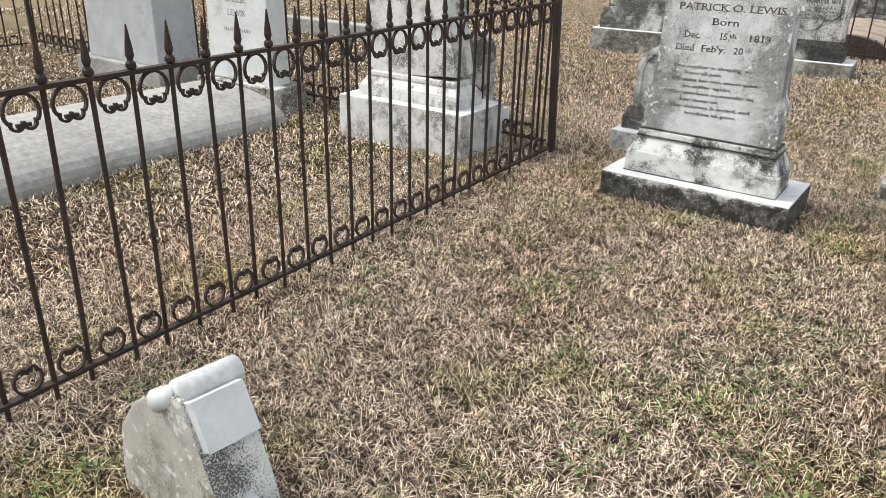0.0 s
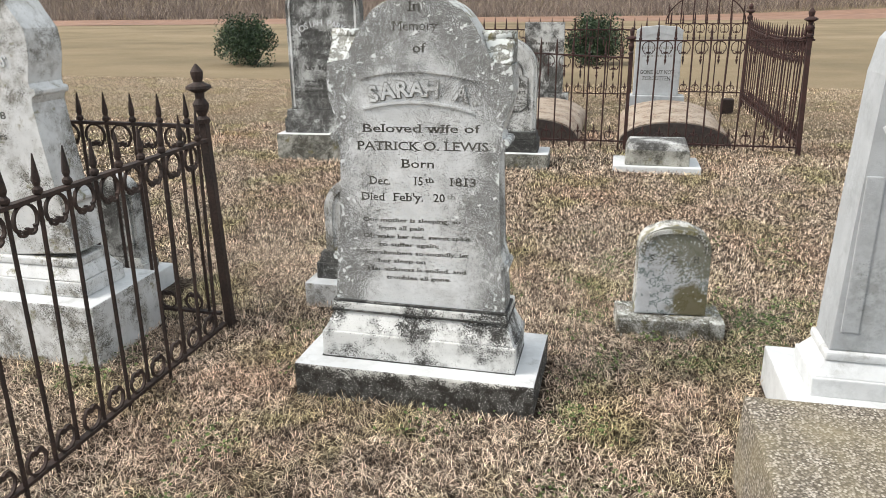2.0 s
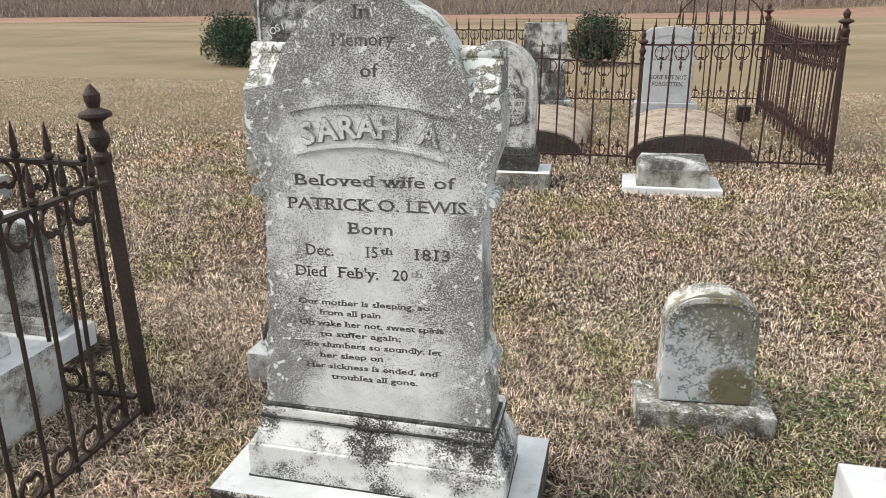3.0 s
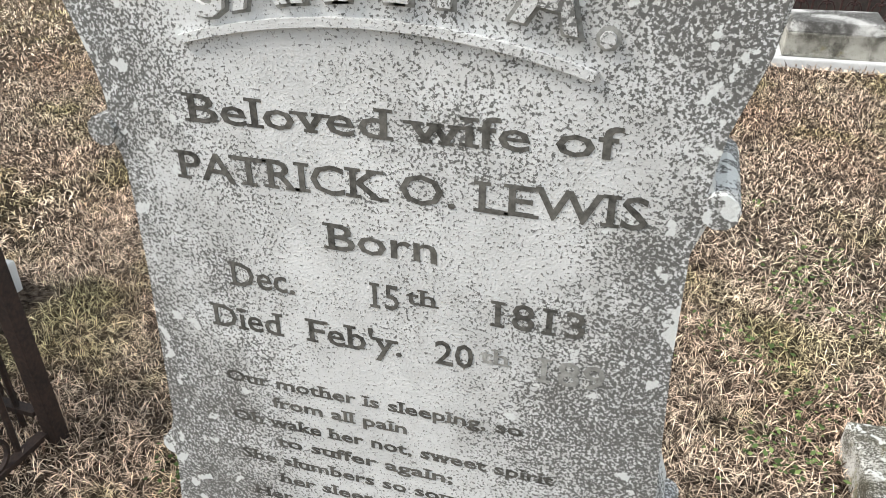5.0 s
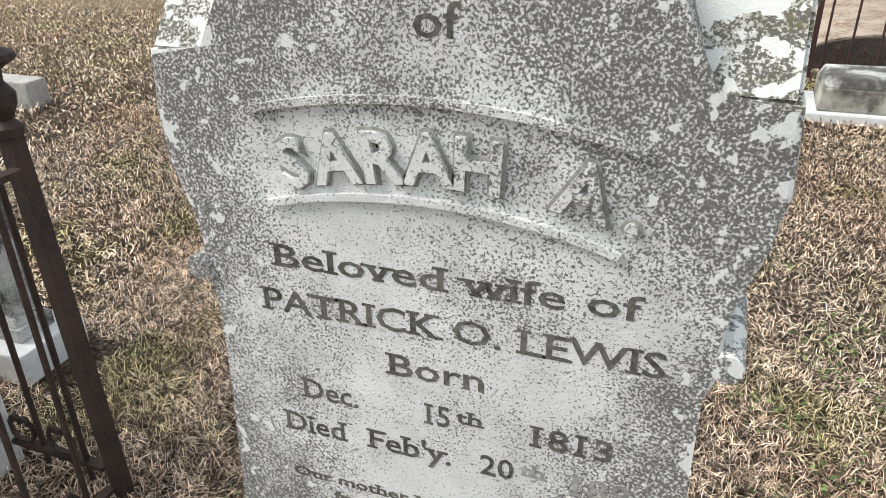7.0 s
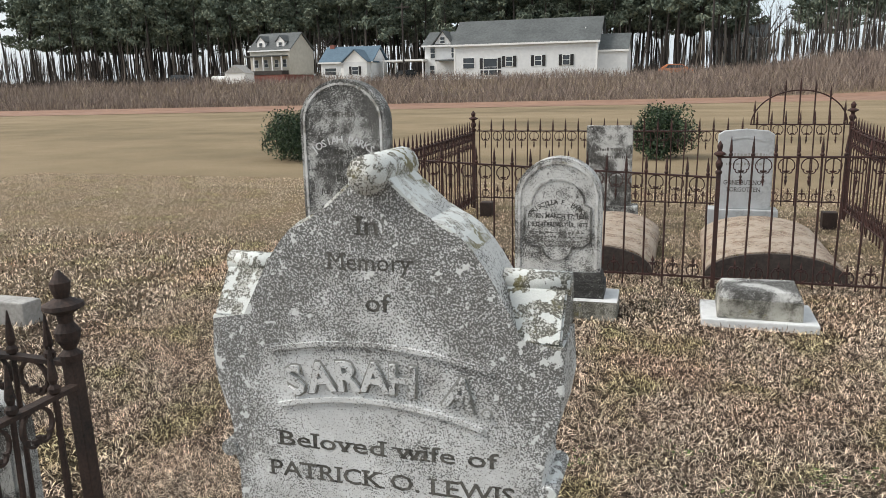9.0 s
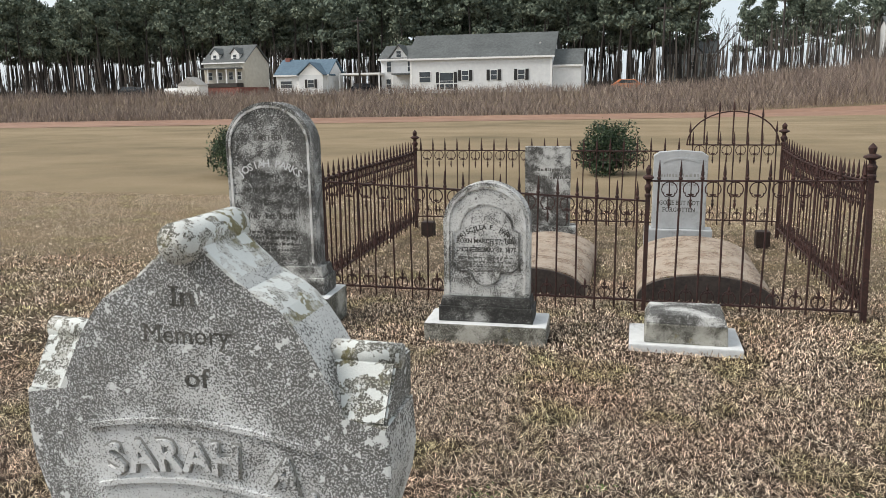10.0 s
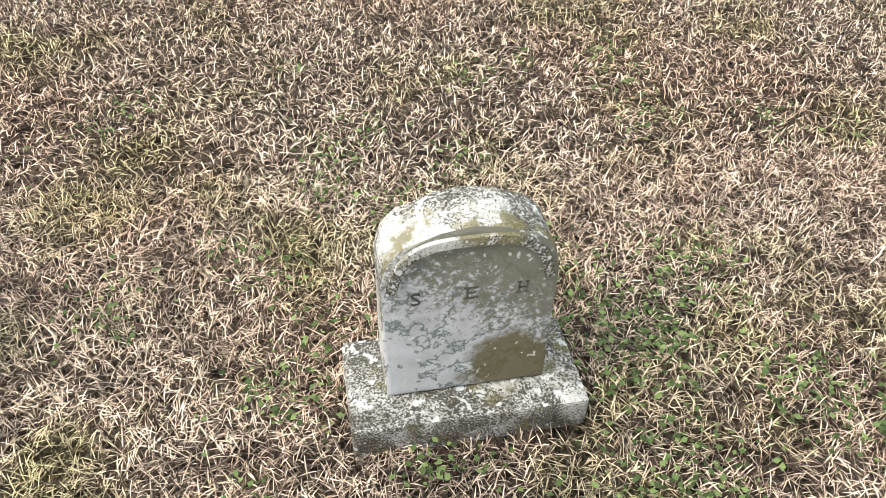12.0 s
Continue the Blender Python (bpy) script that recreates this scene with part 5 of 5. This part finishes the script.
FOOT = [(-1.6, -0.56, 3.95, 4.5), (0.33, 1.36, 3.96, 4.5), (-3.57, -2.55, 4.0, 4.55), (-0.27, 0.25, 4.85, 5.11), (0.17, 1.28, 0.95, 3.8), (-3.67, -2.66, 8.4, 8.9),
        (-1.87, -0.93, 8.36, 8.77), (-0.35, 0.46, 8.42, 8.97), (1.92, 2.93, 8.56, 9.07), (-1.92, -1.32, 4.87, 5.23), (-3.2, -2.65, 4.8, 5.1),
        (-0.3, 0.88, 9.83, 11.75), (-1.8, -0.74, 9.83, 11.75), (-5.35, -4.05, 1.5, 4.0), (-5.25, -4.3, 4.1, 4.5), (-7.05, -5.75, 4.1, 4.8)]


def turf(name, zones, mat, label, seed):
    rng = np.random.default_rng(seed)
    out = []
    for x0, x1, y0, y1, density, lo, hi, width, flat in zones:
        n = int((x1 - x0) * (y1 - y0) * density)
        x, y = rng.uniform(x0, x1, n), rng.uniform(y0, y1, n)
        keep = np.ones(n, bool)
        for a, b, c, d in FOOT:
            keep &= ~((x > a) & (x < b) & (y > c) & (y < d))
        x, y = x[keep], y[keep]
        n = len(x)
        g = np.array([gz(a, b) for a, b in zip(x, y)])
        # matted drifts: neighbouring blades lie alike
        drift = 2.2 * np.sin(x * 9 + 3 * np.sin(y * 7)) + 2.2 * np.sin(y * 11 + 2.5 * np.sin(x * 5))
        az = 0.35 * drift + rng.uniform(-np.pi, np.pi, n)
        el = np.radians(np.clip(rng.normal(flat, 24, n), 2, 85))
        l = rng.uniform(lo, hi, n)
        w = width * rng.uniform(0.6, 1.3, n)
        dx, dy = np.cos(az) * np.cos(el), np.sin(az) * np.cos(el)
        root = np.stack([x, y, g + rng.uniform(-0.004, 0.012, n)], 1)
        mid = root + np.stack([dx * l * 0.5, dy * l * 0.5, np.sin(el) * l * 0.62], 1)
        tip = root + np.stack([dx * l, dy * l, np.sin(el) * l * 0.85], 1)
        side = np.stack([-np.sin(az) * w, np.cos(az) * w, rng.uniform(-0.4, 0.4, n) * w], 1)
        out.append(np.stack([root, mid - side, tip, mid + side], 1).reshape(-1, 3))
    tagged(quads(name, np.concatenate(out), mat), label, "grass", kind="stuff")


turf("grass", [(-3.0, 0.4, 0.7, 5.8, 18000, 0.02, 0.062, 0.0013, 26), (0.4, 2.0, 3.4, 5.8, 16000, 0.02, 0.062, 0.0013, 26), (-6.5, -3.0, 0.7, 5.8, 6000, 0.02, 0.06, 0.003, 32),
               (-4.6, 3.6, 5.8, 8.2, 8500, 0.02, 0.058, 0.0018, 28), (-5.0, 4.5, 8.2, 10.5, 5000, 0.025, 0.055, 0.003, 34), (-12.0, -4.6, 5.8, 10.5, 1500, 0.03, 0.07, 0.005, 34), (3.6, 8.0, 5.8, 10.5, 1800, 0.03, 0.07, 0.005, 34),
               (-6.5, 2.5, -3.0, 0.7, 1600, 0.03, 0.07, 0.004, 32), (1.3, 6.0, 0.0, 3.4, 1600, 0.03, 0.07, 0.004, 32), (2.0, 6.0, 3.4, 5.8, 2600, 0.03, 0.06, 0.003, 32), (-10.0, -6.5, 0.0, 5.8, 1300, 0.03, 0.07, 0.005, 32),
               (-14.0, 9.0, 10.5, 16.0, 1800, 0.02, 0.045, 0.0032, 30)],
     M_BLADE, "short matted dormant grass, straw and mauve-brown", 21)


def weeds():
    rng = np.random.default_rng(31)
    cs = [(0.36, 5.02, 0.11), (0.42, 4.72, 0.09), (0.30, 5.2, 0.09), (0.44, 4.55, 0.08), (0.12, 4.62, 0.09), (-0.5, 2.3, 0.16), (-0.35, 2.55, 0.12), (-0.1, 2.0, 0.1), (-0.45, 3.95, 0.09), (-0.42, 4.3, 0.08),
          (-0.62, 1.9, 0.08), (-1.2, 2.75, 0.1), (-0.85, 5.3, 0.08), (0.1, 5.5, 0.08), (0.25, 5.4, 0.07), (-1.95, 1.3, 0.1), (-1.8, 0.9, 0.1), (-0.2, 3.0, 0.1), (-2.6, 4.0, 0.15), (0.6, 5.3, 0.1), (0.75, 4.9, 0.1), (-0.45, 5.0, 0.06), (-0.3, 5.2, 0.08), (-1.7, 3.5, 0.08)]
    cs += [(rng.uniform(-2.0, 2.0), rng.uniform(1.2, 6.5), rng.uniform(0.03, 0.09)) for _ in range(110)]
    pts = []
    for x, y, r in cs:
        n = int((2000 if r > 0.0901 or (x > 0.2 and y < 5.3) else 750) * r)
        px, py = rng.normal(x, r * 0.9, n), rng.normal(y, r * 0.9, n)
        for a, b in zip(px, py):
            if not any(q[0] < a < q[1] and q[2] < b < q[3] for q in FOOT):
                pts.append((a, b, gz(a, b) + rng.uniform(0.014, 0.044)))
    p = np.array(pts)
    n = len(p)
    az = rng.uniform(0, 6.28, n)
    s = rng.uniform(0.004, 0.011, n)[:, None]
    u = np.stack([np.cos(az), np.sin(az), rng.uniform(-0.3, 0.5, n)], 1) * s
    v = np.stack([-np.sin(az), np.cos(az), rng.uniform(-0.3, 0.3, n)], 1) * s * 0.7
    tagged(quads("weeds", np.stack([p - u, p - v, p + u, p + v], 1).reshape(-1, 3), M_WEED), "small bright green clover and chickweed patches", "weeds", kind="stuff")


weeds()
